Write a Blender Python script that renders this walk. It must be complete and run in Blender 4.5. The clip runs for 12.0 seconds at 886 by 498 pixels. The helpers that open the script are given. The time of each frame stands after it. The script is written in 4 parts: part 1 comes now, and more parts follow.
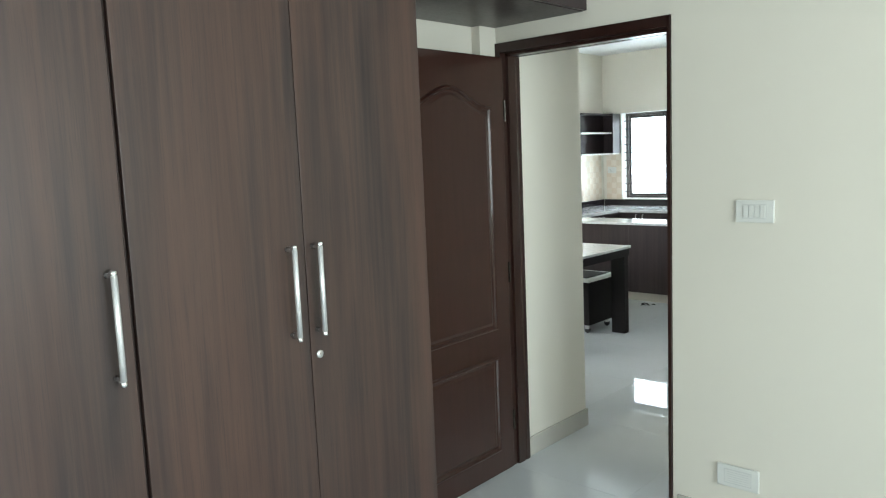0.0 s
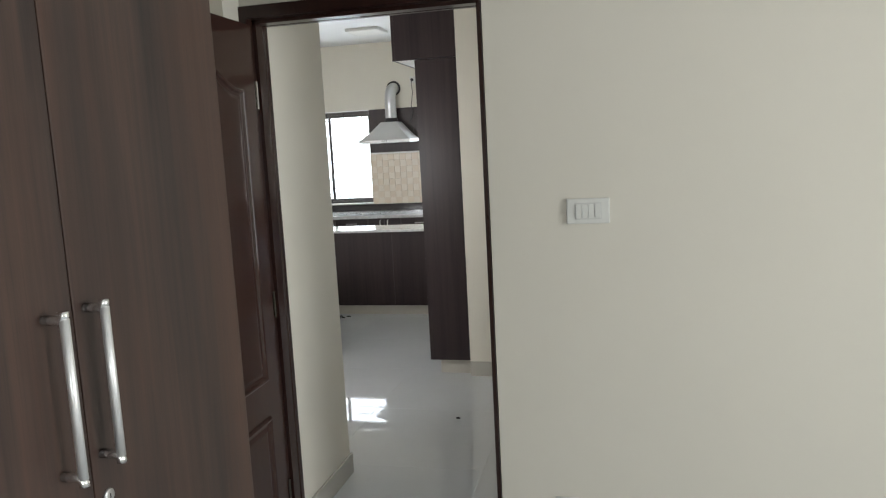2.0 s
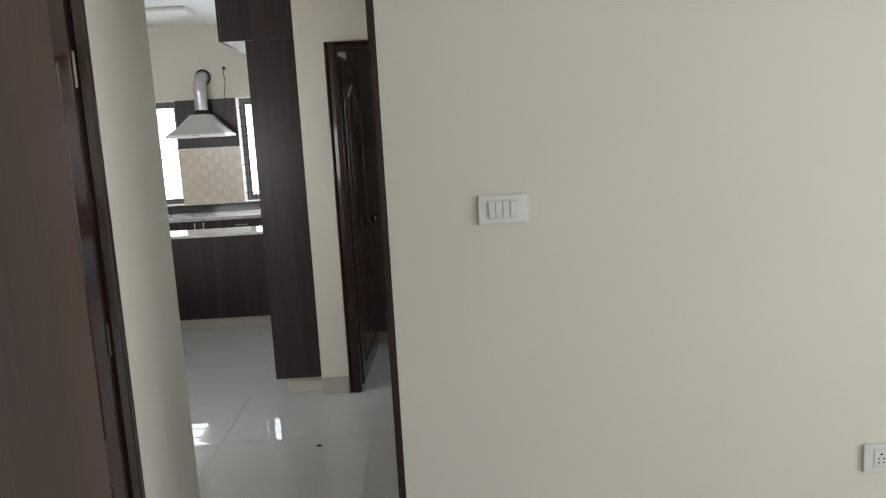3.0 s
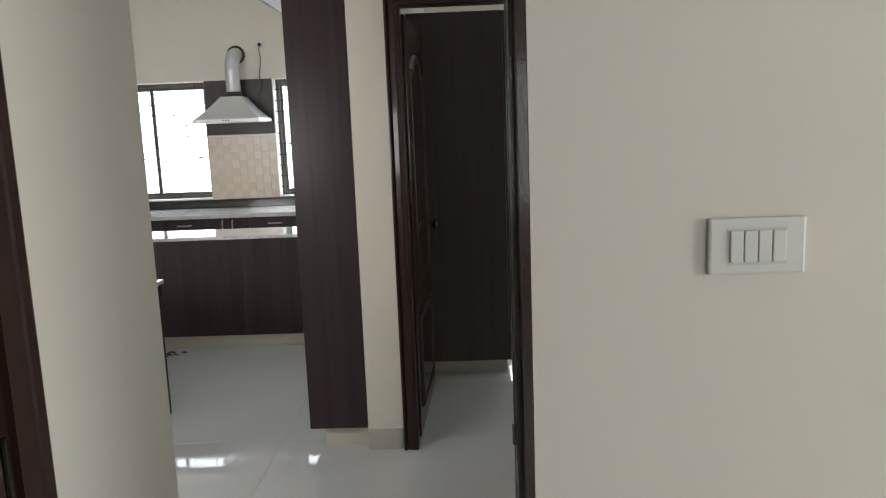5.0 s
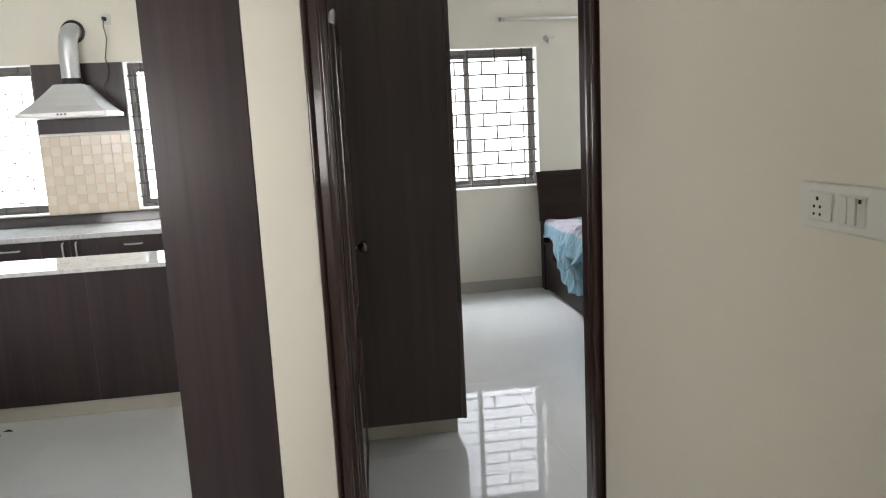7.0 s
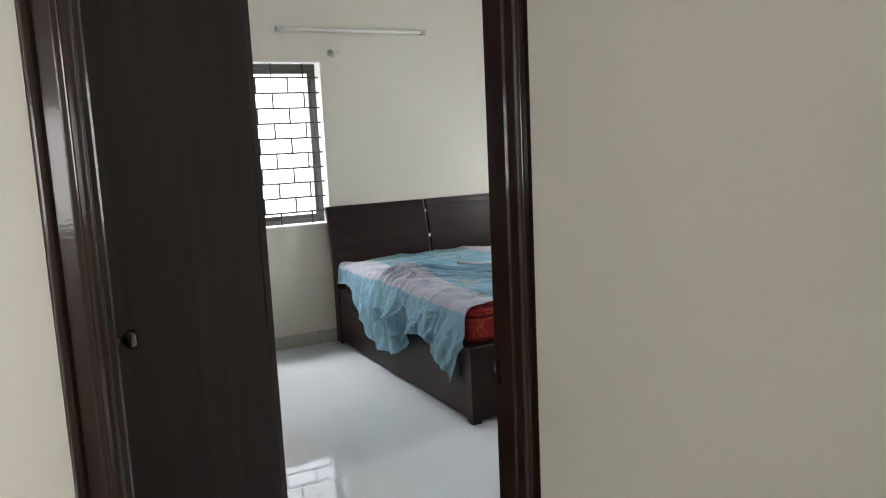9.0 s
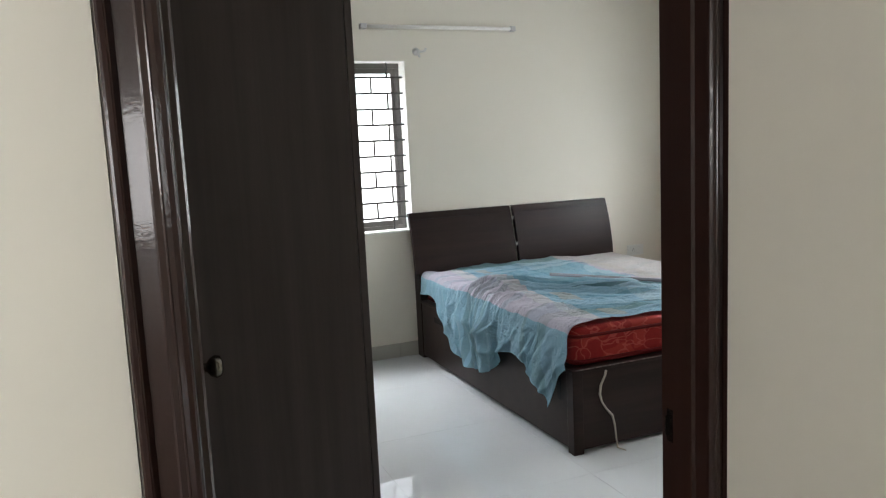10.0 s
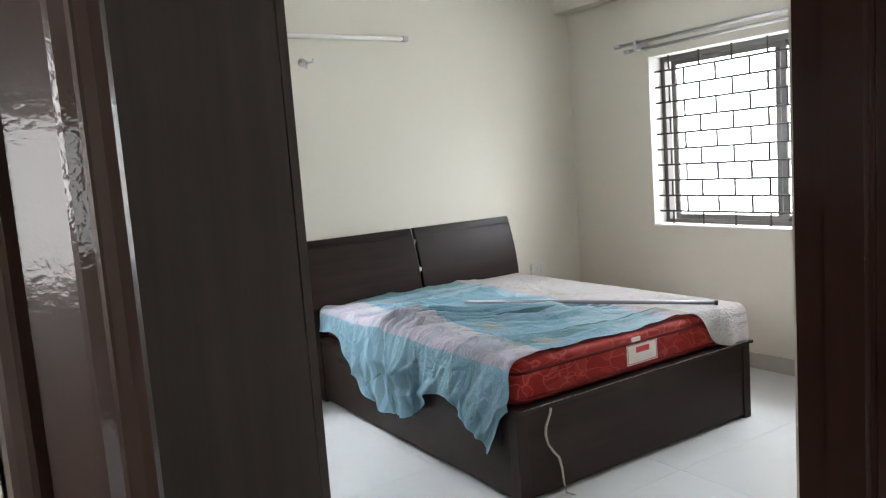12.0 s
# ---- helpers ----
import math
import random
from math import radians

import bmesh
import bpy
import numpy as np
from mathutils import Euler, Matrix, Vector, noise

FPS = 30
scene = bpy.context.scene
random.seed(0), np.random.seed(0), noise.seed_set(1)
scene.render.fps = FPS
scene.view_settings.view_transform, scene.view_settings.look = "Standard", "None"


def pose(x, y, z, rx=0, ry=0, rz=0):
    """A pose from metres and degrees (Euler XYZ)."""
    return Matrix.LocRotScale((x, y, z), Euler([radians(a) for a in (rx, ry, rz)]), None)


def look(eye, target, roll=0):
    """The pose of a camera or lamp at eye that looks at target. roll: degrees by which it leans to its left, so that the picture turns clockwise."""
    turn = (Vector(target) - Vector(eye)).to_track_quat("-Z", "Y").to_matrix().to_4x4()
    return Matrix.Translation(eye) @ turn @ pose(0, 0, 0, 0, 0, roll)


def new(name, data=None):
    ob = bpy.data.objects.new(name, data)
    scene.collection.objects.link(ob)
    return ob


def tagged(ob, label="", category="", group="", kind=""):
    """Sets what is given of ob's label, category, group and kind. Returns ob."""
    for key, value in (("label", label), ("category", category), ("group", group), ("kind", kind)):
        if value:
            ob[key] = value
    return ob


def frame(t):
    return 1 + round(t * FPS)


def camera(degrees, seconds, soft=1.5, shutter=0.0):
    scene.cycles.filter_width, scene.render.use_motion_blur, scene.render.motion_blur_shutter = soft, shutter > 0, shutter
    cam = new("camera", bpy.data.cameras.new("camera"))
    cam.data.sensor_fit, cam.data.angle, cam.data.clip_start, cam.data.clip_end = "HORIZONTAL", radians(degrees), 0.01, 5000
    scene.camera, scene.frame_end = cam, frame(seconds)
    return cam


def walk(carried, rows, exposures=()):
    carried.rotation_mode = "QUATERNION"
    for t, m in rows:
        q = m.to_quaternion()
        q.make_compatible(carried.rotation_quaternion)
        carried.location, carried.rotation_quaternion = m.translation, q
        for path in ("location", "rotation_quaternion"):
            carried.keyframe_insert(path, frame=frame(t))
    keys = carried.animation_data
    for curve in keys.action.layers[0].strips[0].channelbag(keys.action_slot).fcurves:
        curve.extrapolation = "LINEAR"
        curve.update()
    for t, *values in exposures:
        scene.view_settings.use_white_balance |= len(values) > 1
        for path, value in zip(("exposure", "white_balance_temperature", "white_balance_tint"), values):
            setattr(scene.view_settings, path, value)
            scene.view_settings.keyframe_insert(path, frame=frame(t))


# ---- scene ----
cam = camera(61.3, 12.0, soft=1.2)
PATH = [
    (0, (0.676, 1.039, 1.573), (2.135, 2.385, 1.329), -2.4),
    (0.5, (0.759, 1.273, 1.561), (2.425, 2.353, 1.319), -2.3),
    (1, (0.727, 1.533, 1.554), (2.557, 2.298, 1.302), -2.0),
    (1.5, (0.771, 1.746, 1.563), (2.664, 2.33, 1.291), -2.1),
    (2, (1.003, 1.969, 1.558), (2.928, 2.439, 1.288), -3.0),
    (2.5, (1.203, 2.178, 1.551), (3.17, 2.361, 1.239), -3.5),
    (3, (1.393, 2.314, 1.549), (3.369, 2.268, 1.242), -3.2),
    (3.2, (1.518, 2.331, 1.538), (3.497, 2.275, 1.252), -3.0),
    (4.8, (2.326, 2.537, 1.510), (4.300, 2.442, 1.208), -1.7),
    (5, (2.450, 2.525, 1.509), (4.424, 2.574, 1.192), -2.2),
    (5.5, (2.721, 2.58, 1.487), (4.676, 2.836, 1.156), -2.2),
    (6, (2.997, 2.66, 1.493), (4.969, 2.691, 1.163), -0.3),
    (6.5, (3.305, 2.709, 1.462), (5.275, 2.597, 1.135), -0.8),
    (7, (3.585, 2.782, 1.471), (5.536, 2.498, 1.137), -2.9),
    (7.5, (3.805, 2.829, 1.486), (5.654, 2.147, 1.143), -4.0),
    (7.7, (3.906, 2.787, 1.479), (5.720, 2.007, 1.160), -4.3),
    (9.3, (4.659, 2.820, 1.466), (6.413, 1.904, 1.176), -2.6),
    (9.5, (4.719, 2.81, 1.468), (6.5, 1.944, 1.192), -2.6),
    (10, (4.908, 2.811, 1.452), (6.74, 2.054, 1.186), -2.7),
    (10.5, (5.075, 2.886, 1.453), (6.785, 1.893, 1.151), -1.8),
    (11, (5.167, 2.91, 1.451), (6.756, 1.735, 1.145), -1.2),
    (11.5, (5.275, 2.871, 1.463), (6.866, 1.682, 1.228), -2.1),
    (12, (5.423, 2.836, 1.453), (7.088, 1.753, 1.22), -4.2),
]
EXPOSURES = [(0.0, 0.03, 6080, 1), (0.5, -0.16, 6180, 4), (1.0, -0.40, 6380, 7), (1.5, -0.6, 6470, 11), (2.0, -0.54, 6500, 11), (3.0, -0.69, 6550, 12), (5.0, -0.66, 6640, 13), (5.5, -0.2, 6480, 10), (6.0, -0.2, 6450, 10), (6.5, 0.15, 6400, 10), (7.0, 0.06, 6650, 12), (7.5, 0.0, 6950, 10), (9.5, -0.12, 6420, 11), (10.5, 0.1, 6620, 10), (12.0, 0.24, 6500, 11)]
walk(cam, [(t, look(eye, target, roll)) for t, eye, target, roll in PATH], EXPOSURES)

# ---- world, sun, window light ----
CEIL = 2.84
world = bpy.data.worlds.new("sky")
scene.world = world
world.use_nodes = True
wn = world.node_tree
sky = wn.nodes.new("ShaderNodeTexSky")
sky.sky_type, sky.sun_disc = "NISHITA", False
sky.sun_elevation, sky.sun_rotation = radians(58), radians(200)
wn.links.new(sky.outputs[0], wn.nodes["Background"].inputs[0])
wn.nodes["Background"].inputs[1].default_value = 0.15

sun = new("sun", bpy.data.lights.new("sun", "SUN"))
sun.data.energy, sun.data.angle, sun.data.color = 1.0, radians(12), (1.0, 0.96, 0.9)
sun.matrix_world = look((0, 0, 20), (6.5, -4, 0))


def window_light(name, centre, target, wide, high, watts, colour=(0.99, 0.99, 1.0)):
    """An area lamp standing for the sky's light, in or above an opening."""
    lamp = new(name, bpy.data.lights.new(name, "AREA"))
    lamp.data.shape, lamp.data.size, lamp.data.size_y = "RECTANGLE", wide, high
    lamp.data.energy, lamp.data.color = watts, colour
    lamp.matrix_world = look(centre, target)
    return lamp


window_light("sky_kitchen", (10.12, 5.54, 1.48), (0, 5.54, 1.48), 1.35, 1.3, 46, (0.86, 0.935, 1.0))
window_light("sky_kitchen_side", (10.12, 3.62, 1.48), (0, 3.62, 1.48), 1.3, 1.3, 45, (0.86, 0.935, 1.0))
window_light("sky_bedroom", (10.12, 1.58, 1.48), (0, 1.58, 1.48), 1.15, 1.3, 12)
# Lamp added above and outside the window, out of view, for floor and bed.
window_light("sky_bedroom_high", (10.7, 1.9, 3.15), (7.4, 0.7, 0.3), 1.3, 0.8, 170, (0.91, 0.955, 1.0))
# Strong narrow fill added where the wardrobe hides it, for the bed's side.
window_light("fill_bedroom_edge", (10.12, 2.085, 1.48), (8.0, 1.6, 1.2), 0.15, 1.3, 62, (0.91, 0.955, 1.0))
window_light("sky_bedroom_side", (8.17, -1.62, 1.48), (8.17, 5, 1.48), 1.74, 1.3, 36, (0.94, 0.97, 1.0))
# Second added lamp, outside above the side window, brightening the bed from there.
window_light("sky_bedroom_side_high", (7.9, -2.35, 2.75), (7.4, 1.2, 0.5), 1.8, 0.8, 160, (0.91, 0.955, 1.0))
window_light("sky_living", (4.10, 4.28, 1.42), (9.0, 4.28, 1.42), 1.4, 0.46, 28)
# Lamp added at an unseen opening to brighten living room and kitchen.
window_light("fill_living", (4.10, 5.75, 1.68), (9.0, 5.75, 1.5), 0.86, 0.8, 48)
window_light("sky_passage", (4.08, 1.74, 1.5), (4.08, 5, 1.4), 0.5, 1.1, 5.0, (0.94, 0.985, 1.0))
# The first bedroom's windows are unseen; both lamps stand at assumed openings.
window_light("sky_first_bedroom", (-1.93, 1.2, 1.45), (5, 1.2, 1.45), 1.6, 1.3, 48, (0.94, 0.985, 1.0))
window_light("sky_first_bedroom_side", (1.2, -3.07, 1.45), (1.2, 5, 1.45), 2.4, 1.3, 232, (0.94, 0.985, 1.0))

# ---- materials ----
class Nodes:
    """A small builder of node materials."""

    def __init__(self, name):
        self.mat = bpy.data.materials.new(name)
        self.mat.use_nodes = True
        self.t = self.mat.node_tree
        self.b = self.t.nodes["Principled BSDF"]

    def put(self, kind, **values):
        n = self.t.nodes.new(kind)
        for k, v in values.items():
            if k in n.inputs:
                n.inputs[k].default_value = v
        return n

    def link(self, a, b):
        self.t.links.new(a, b)

    def coords(self, scale=(1, 1, 1), kind="Object"):
        c = self.put("ShaderNodeTexCoord")
        m = self.put("ShaderNodeMapping")
        m.inputs["Scale"].default_value = scale
        self.link(c.outputs[kind], m.inputs["Vector"])
        return m.outputs[0]

    def noise(self, vec, scale, detail=4.0, rough=0.55, distort=0.0):
        n = self.put("ShaderNodeTexNoise", Scale=scale, Detail=detail, Roughness=rough, Distortion=distort)
        if vec is not None:
            self.link(vec, n.inputs["Vector"])
        return n.outputs["Fac"]

    def ramp(self, fac, stops):
        r = self.put("ShaderNodeValToRGB")
        e = r.color_ramp.elements
        while len(e) < len(stops):
            e.new(0.5)
        for el, (p, c) in zip(e, stops):
            el.position, el.color = p, (*c, 1) if len(c) == 3 else c
        self.link(fac, r.inputs[0])
        return r.outputs[0]

    def mix(self, fac, a, b, how="MIX"):
        m = self.put("ShaderNodeMix")
        m.data_type, m.blend_type = "RGBA", how
        for sock, v in ((m.inputs[0], fac), (m.inputs[6], a), (m.inputs[7], b)):
            if hasattr(v, "links"):
                self.link(v, sock)
            elif isinstance(v, (int, float)):
                sock.default_value = v
            else:
                sock.default_value = (*v, 1)
        return m.outputs[2]

    def maths(self, how, a, b=0.0, c=0.0):
        m = self.put("ShaderNodeMath")
        m.operation = how
        for sock, v in zip(m.inputs, (a, b, c)):
            if hasattr(v, "links"):
                self.link(v, sock)
            else:
                sock.default_value = v
        return m.outputs[0]

    def bump(self, height, strength=0.2, distance=0.002):
        n = self.put("ShaderNodeBump", Strength=strength, Distance=distance)
        self.link(height, n.inputs["Height"])
        self.link(n.outputs[0], self.b.inputs["Normal"])

    def done(self, colour=None, rough=0.5, metal=0.0, **more):
        for key, v in (("Base Color", colour), ("Roughness", rough), ("Metallic", metal), *more.items()):
            if v is None:
                continue
            sock = self.b.inputs[key.replace("_", " ") if key not in self.b.inputs else key]
            if hasattr(v, "links"):
                self.link(v, sock)
            elif isinstance(v, tuple) and len(v) == 3:
                sock.default_value = (*v, 1)
            else:
                sock.default_value = v
        return self.mat


def paint(name, colour, rough=0.55, bump=0.06):
    n = Nodes(name)
    v = n.coords()
    big, fine = n.noise(v, 0.7, 3), n.noise(v, 60, 6)
    low = tuple(c * 0.95 for c in colour)
    c = n.mix(big, low, tuple(min(1, c * 1.03) for c in colour))
    c = n.mix(n.maths("MULTIPLY", n.noise(v, 7, 6), 0.12), c, tuple(c * 0.86 for c in colour))
    n.bump(n.maths("ADD", fine, n.maths("MULTIPLY", n.noise(v, 9, 2), 1.5)), bump, 0.003)
    return n.done(c, n.maths("MULTIPLY_ADD", fine, 0.12, rough - 0.06))


def laminate(name, stops, rough=0.38, along="z", scale=1.0, gloss=0.32):
    """Wood-grain laminate: long streaks along one axis with fine pores."""
    n = Nodes(name)
    k = {"z": (1, 1, 0.032), "y": (1, 0.05, 1), "x": (0.05, 1, 1)}[along]
    info = n.put("ShaderNodeObjectInfo")
    c = n.put("ShaderNodeTexCoord")
    shift = n.put("ShaderNodeVectorMath")
    shift.operation = "ADD"
    n.link(c.outputs["Object"], shift.inputs[0])
    off = n.put("ShaderNodeCombineXYZ")
    for i in range(3):
        n.link(n.maths("MULTIPLY", info.outputs["Random"], 7.3), off.inputs[i])
    n.link(off.outputs[0], shift.inputs[1])
    m = n.put("ShaderNodeMapping")
    m.inputs["Scale"].default_value = k
    n.link(shift.outputs[0], m.inputs["Vector"])
    v = m.outputs[0]
    wide = n.noise(v, 9 * scale, 5, 0.6, 0.35)
    mid = n.noise(v, 34 * scale, 6, 0.65, 0.3)
    fine = n.noise(v, 190 * scale, 3, 0.6)
    f = n.maths("ADD", n.maths("MULTIPLY", wide, 0.6), n.maths("ADD", n.maths("MULTIPLY", mid, 0.28), n.maths("MULTIPLY", fine, 0.12)))
    col = n.ramp(f, stops)
    n.bump(fine, 0.12, 0.0006)
    return n.done(col, n.maths("MULTIPLY_ADD", mid, 0.16, rough - 0.08), Specular_IOR_Level=gloss)


def streaked(name):
    """Brown wood-grain laminate: broad dark and reddish figure with fine drawn-out streaks."""
    n = Nodes(name)
    info = n.put("ShaderNodeObjectInfo")
    c = n.put("ShaderNodeTexCoord")
    shift = n.put("ShaderNodeVectorMath")
    shift.operation = "ADD"
    off = n.put("ShaderNodeCombineXYZ")
    for i in range(3):
        n.link(n.maths("MULTIPLY", info.outputs["Random"], 9.1), off.inputs[i])
    n.link(c.outputs["Object"], shift.inputs[0])
    n.link(off.outputs[0], shift.inputs[1])

    def drawn(k):
        m = n.put("ShaderNodeMapping")
        m.inputs["Scale"].default_value = (1, 1, k)
        n.link(shift.outputs[0], m.inputs["Vector"])
        return m.outputs[0]

    broad = n.noise(drawn(0.10), 5.5, 3, 0.5, 0.9)
    figure = n.noise(drawn(0.045), 17, 5, 0.6, 0.7)
    streak = n.noise(drawn(0.016), 62, 5, 0.65, 0.2)
    pore = n.noise(drawn(0.02), 330, 3, 0.6)
    tone = n.ramp(n.maths("ADD", n.maths("MULTIPLY", figure, 0.62), n.maths("MULTIPLY", streak, 0.38)),
                  [(0.30, (0.013, 0.0098, 0.0096)), (0.44, (0.031, 0.0205, 0.0182)), (0.53, (0.046, 0.0287, 0.0235)), (0.62, (0.062, 0.036, 0.0275)), (0.74, (0.046, 0.030, 0.0255))])
    red = n.ramp(broad, [(0.40, (0, 0, 0)), (0.62, (1, 1, 1))])
    col = n.mix(n.maths("MULTIPLY", red, 0.42), tone, (0.085, 0.042, 0.028))
    col = n.mix(n.maths("MULTIPLY", n.ramp(pore, [(0.52, (0, 0, 0)), (0.70, (1, 1, 1))]), 0.45), col, (0.026, 0.018, 0.016))
    n.bump(pore, 0.15, 0.0006)
    return n.done(col, n.maths("MULTIPLY_ADD", streak, 0.16, 0.32), Specular_IOR_Level=0.42)


M = {}
M["wall"] = paint("cream_wall_paint", (0.67, 0.635, 0.55))
M["ceiling"] = paint("white_ceiling_paint", (0.80, 0.80, 0.79), 0.7)
M["reveal"] = paint("white_reveal_paint", (0.80, 0.79, 0.75), 0.5)
M["laminate"] = streaked("brown_laminate")
M["dark"] = laminate("dark_laminate", [(0.35, (0.020, 0.014, 0.015)), (0.5, (0.034, 0.023, 0.024)), (0.66, (0.046, 0.031, 0.031))], 0.34, scale=1.4)
M["dark_side"] = laminate("black_brown_laminate", [(0.35, (0.042, 0.033, 0.032)), (0.5, (0.063, 0.049, 0.047)), (0.66, (0.086, 0.067, 0.063))], 0.40, scale=0.8)
M["bedwood"] = laminate("wenge_bed_wood", [(0.3, (0.014, 0.0085, 0.0078)), (0.5, (0.022, 0.0130, 0.0115)), (0.7, (0.030, 0.0175, 0.015))], 0.36, "y", 1.5, 0.13)


def polished_wood(name, dark, light, rough, peel, coat=0.6):
    n = Nodes(name)
    v = n.coords((1, 1, 0.06))
    g = n.noise(v, 30, 6, 0.6, 0.6)
    col = n.mix(g, dark, light)
    w = n.coords()
    n.bump(n.maths("ADD", n.noise(w, 210, 2), n.maths("MULTIPLY", n.noise(w, 70, 2), 1.0)), peel, 0.0006)
    n.link(n.b.inputs["Normal"].links[0].from_socket, n.b.inputs["Coat Normal"])
    return n.done(col, n.maths("MULTIPLY_ADD", n.noise(w, 5, 4), 0.14, rough - 0.05), Coat_Weight=coat, Coat_Roughness=0.04, Specular_IOR_Level=0.18)


M["door"] = polished_wood("polished_door_wood", (0.022, 0.0078, 0.0054), (0.041, 0.0143, 0.0096), 0.32, 0.14, 0.9)
M["frame"] = polished_wood("polished_frame_wood", (0.015, 0.0068, 0.0054), (0.034, 0.0138, 0.0102), 0.28, 0.17, 0.48)


def vitrified(name, colour):
    n = Nodes(name)
    info = n.put("ShaderNodeObjectInfo")
    v = n.coords()
    cloud = n.noise(v, 2.2, 6, 0.6, 0.8)
    speck = n.noise(v, 120, 2)
    c = n.mix(cloud, tuple(k * 0.93 for k in colour), tuple(min(1, k * 1.04) for k in colour))
    c = n.mix(n.maths("MULTIPLY", info.outputs["Random"], 0.08), c, (0.5, 0.48, 0.44))
    c = n.mix(n.maths("MULTIPLY", speck, 0.06), c, (0.35, 0.33, 0.3))
    n.bump(n.noise(v, 3, 2), 0.003, 0.004)
    return n.done(c, n.maths("MULTIPLY_ADD", n.noise(v, 6, 5), 0.025, 0.008), IOR=1.65)


M["tile"] = vitrified("polished_vitrified_tile", (0.60, 0.622, 0.632))
M["skirting"] = vitrified("cream_skirting_tile", (0.55, 0.52, 0.45))
M["skirting_grey"] = vitrified("greyish_skirting_tile", (0.45, 0.43, 0.38))
M["grout"] = paint("pale_grout", (0.52, 0.53, 0.53), 0.5)


def plain(name, colour, rough=0.4, metal=0.0, grain=0.05, **more):
    n = Nodes(name)
    v = n.coords()
    f = n.noise(v, 40, 5)
    c = n.mix(n.maths("MULTIPLY", f, 0.35), colour, tuple(k * 0.8 for k in colour))
    n.bump(f, grain, 0.001)
    return n.done(c, n.maths("MULTIPLY_ADD", n.noise(v, 18, 4), 0.1, rough - 0.05), metal, **more)


M["plastic"] = plain("white_switch_plastic", (0.66, 0.66, 0.62), 0.32)
M["plastic_grey"] = plain("pale_grey_plastic", (0.58, 0.58, 0.55), 0.4)
M["black"] = plain("black_plastic", (0.015, 0.015, 0.016), 0.4)
M["blackwood"] = laminate("near_black_table_wood", [(0.3, (0.007, 0.006, 0.006)), (0.5, (0.011, 0.009, 0.009)), (0.7, (0.015, 0.012, 0.012))], 0.5, "z", 1.5, 0.18)
M["chrome"] = plain("chrome", (0.86, 0.86, 0.85), 0.26, 1.0, 0.02)
M["steel"] = plain("brushed_steel", (0.62, 0.62, 0.61), 0.36, 0.9, 0.04)
M["hood_steel"] = plain("satin_hood_steel", (0.66, 0.66, 0.65), 0.45, 0.55, 0.03)
M["duct"] = plain("ribbed_duct_foil", (0.62, 0.63, 0.65), 0.3, 0.75, 0.05)
M["brass"] = plain("dark_bronze_metal", (0.16, 0.145, 0.125), 0.24, 1.0)
M["iron"] = plain("black_iron_bars", (0.02, 0.018, 0.017), 0.5)
M["alu"] = plain("brown_window_frame", (0.11, 0.10, 0.095), 0.38, 0.2)
M["granite"] = plain("dark_granite", (0.022, 0.018, 0.020), 0.12)
M["aluminium"] = plain("grey_aluminium", (0.50, 0.50, 0.50), 0.35, 0.9)
M["cord"] = plain("worn_cream_cord", (0.38, 0.34, 0.28), 0.8)
# Black for the shade inside holes and grooves, and for small dark parts.
M["gap"] = plain("black_shade_and_parts", (0.006, 0.005, 0.005), 0.8)


def marble(name):
    n = Nodes(name)
    v = n.coords()
    a = n.noise(v, 5, 8, 0.62, 1.6)
    c = n.ramp(a, [(0.3, (0.55, 0.55, 0.55)), (0.48, (0.68, 0.68, 0.67)), (0.52, (0.50, 0.50, 0.51)), (0.56, (0.66, 0.66, 0.65)), (0.8, (0.58, 0.58, 0.58))])
    c = n.mix(n.maths("MULTIPLY", n.noise(v, 260, 2), 0.08), c, (0.2, 0.2, 0.2))
    return n.done(c, 0.06, IOR=1.55)


M["marble"] = marble("pale_polished_stone")


def glazing():
    n = Nodes("window_glass")
    return n.done((0.96, 0.98, 0.98), 0.0, Transmission_Weight=1.0, IOR=1.02)


M["glass"] = glazing()

# ---- mesh helpers ----
def origin(ob):
    """The place of a thing that parts are built round, its parents' included."""
    at = Vector((0, 0, 0))
    while ob is not None:
        at += ob.location
        ob = ob.parent
    return at


def thing(name, at, label, category, group="", kind=""):
    ob = new(name)
    ob.empty_display_size = 0.05
    ob.location = at
    return tagged(ob, label, category, group, kind)


def part(name, bm, material, parent=None, label="", local=False, smooth=False):
    """Links a bmesh, in world places (or in the parent's own, if local), as one mesh."""
    bmesh.ops.recalc_face_normals(bm, faces=bm.faces[:])
    if parent is not None and not local:
        bmesh.ops.translate(bm, verts=bm.verts[:], vec=-origin(parent))
    for f in bm.faces:
        f.smooth = smooth
    me = bpy.data.meshes.new(name)
    bm.to_mesh(me)
    bm.free()
    me.materials.append(material)
    ob = new(name, me)
    ob.parent = parent
    return tagged(ob, label)


def box(bm, x0, x1, y0, y1, z0, z1, bevel=0.0):
    m = Matrix.LocRotScale(((x0 + x1) / 2, (y0 + y1) / 2, (z0 + z1) / 2), None, (abs(x1 - x0), abs(y1 - y0), abs(z1 - z0)))
    made = bmesh.ops.create_cube(bm, size=1.0, matrix=m)["verts"]
    if bevel:
        edges = {e for v in made for e in v.link_edges}
        bmesh.ops.bevel(bm, geom=list(edges), offset=bevel, segments=2, profile=0.6, affect="EDGES", clamp_overlap=True)
    return bm


def block(name, x0, x1, y0, y1, z0, z1, material, parent=None, label="", bevel=0.002, local=False):
    return part(name, box(bmesh.new(), x0, x1, y0, y1, z0, z1, bevel), material, parent, label, local)


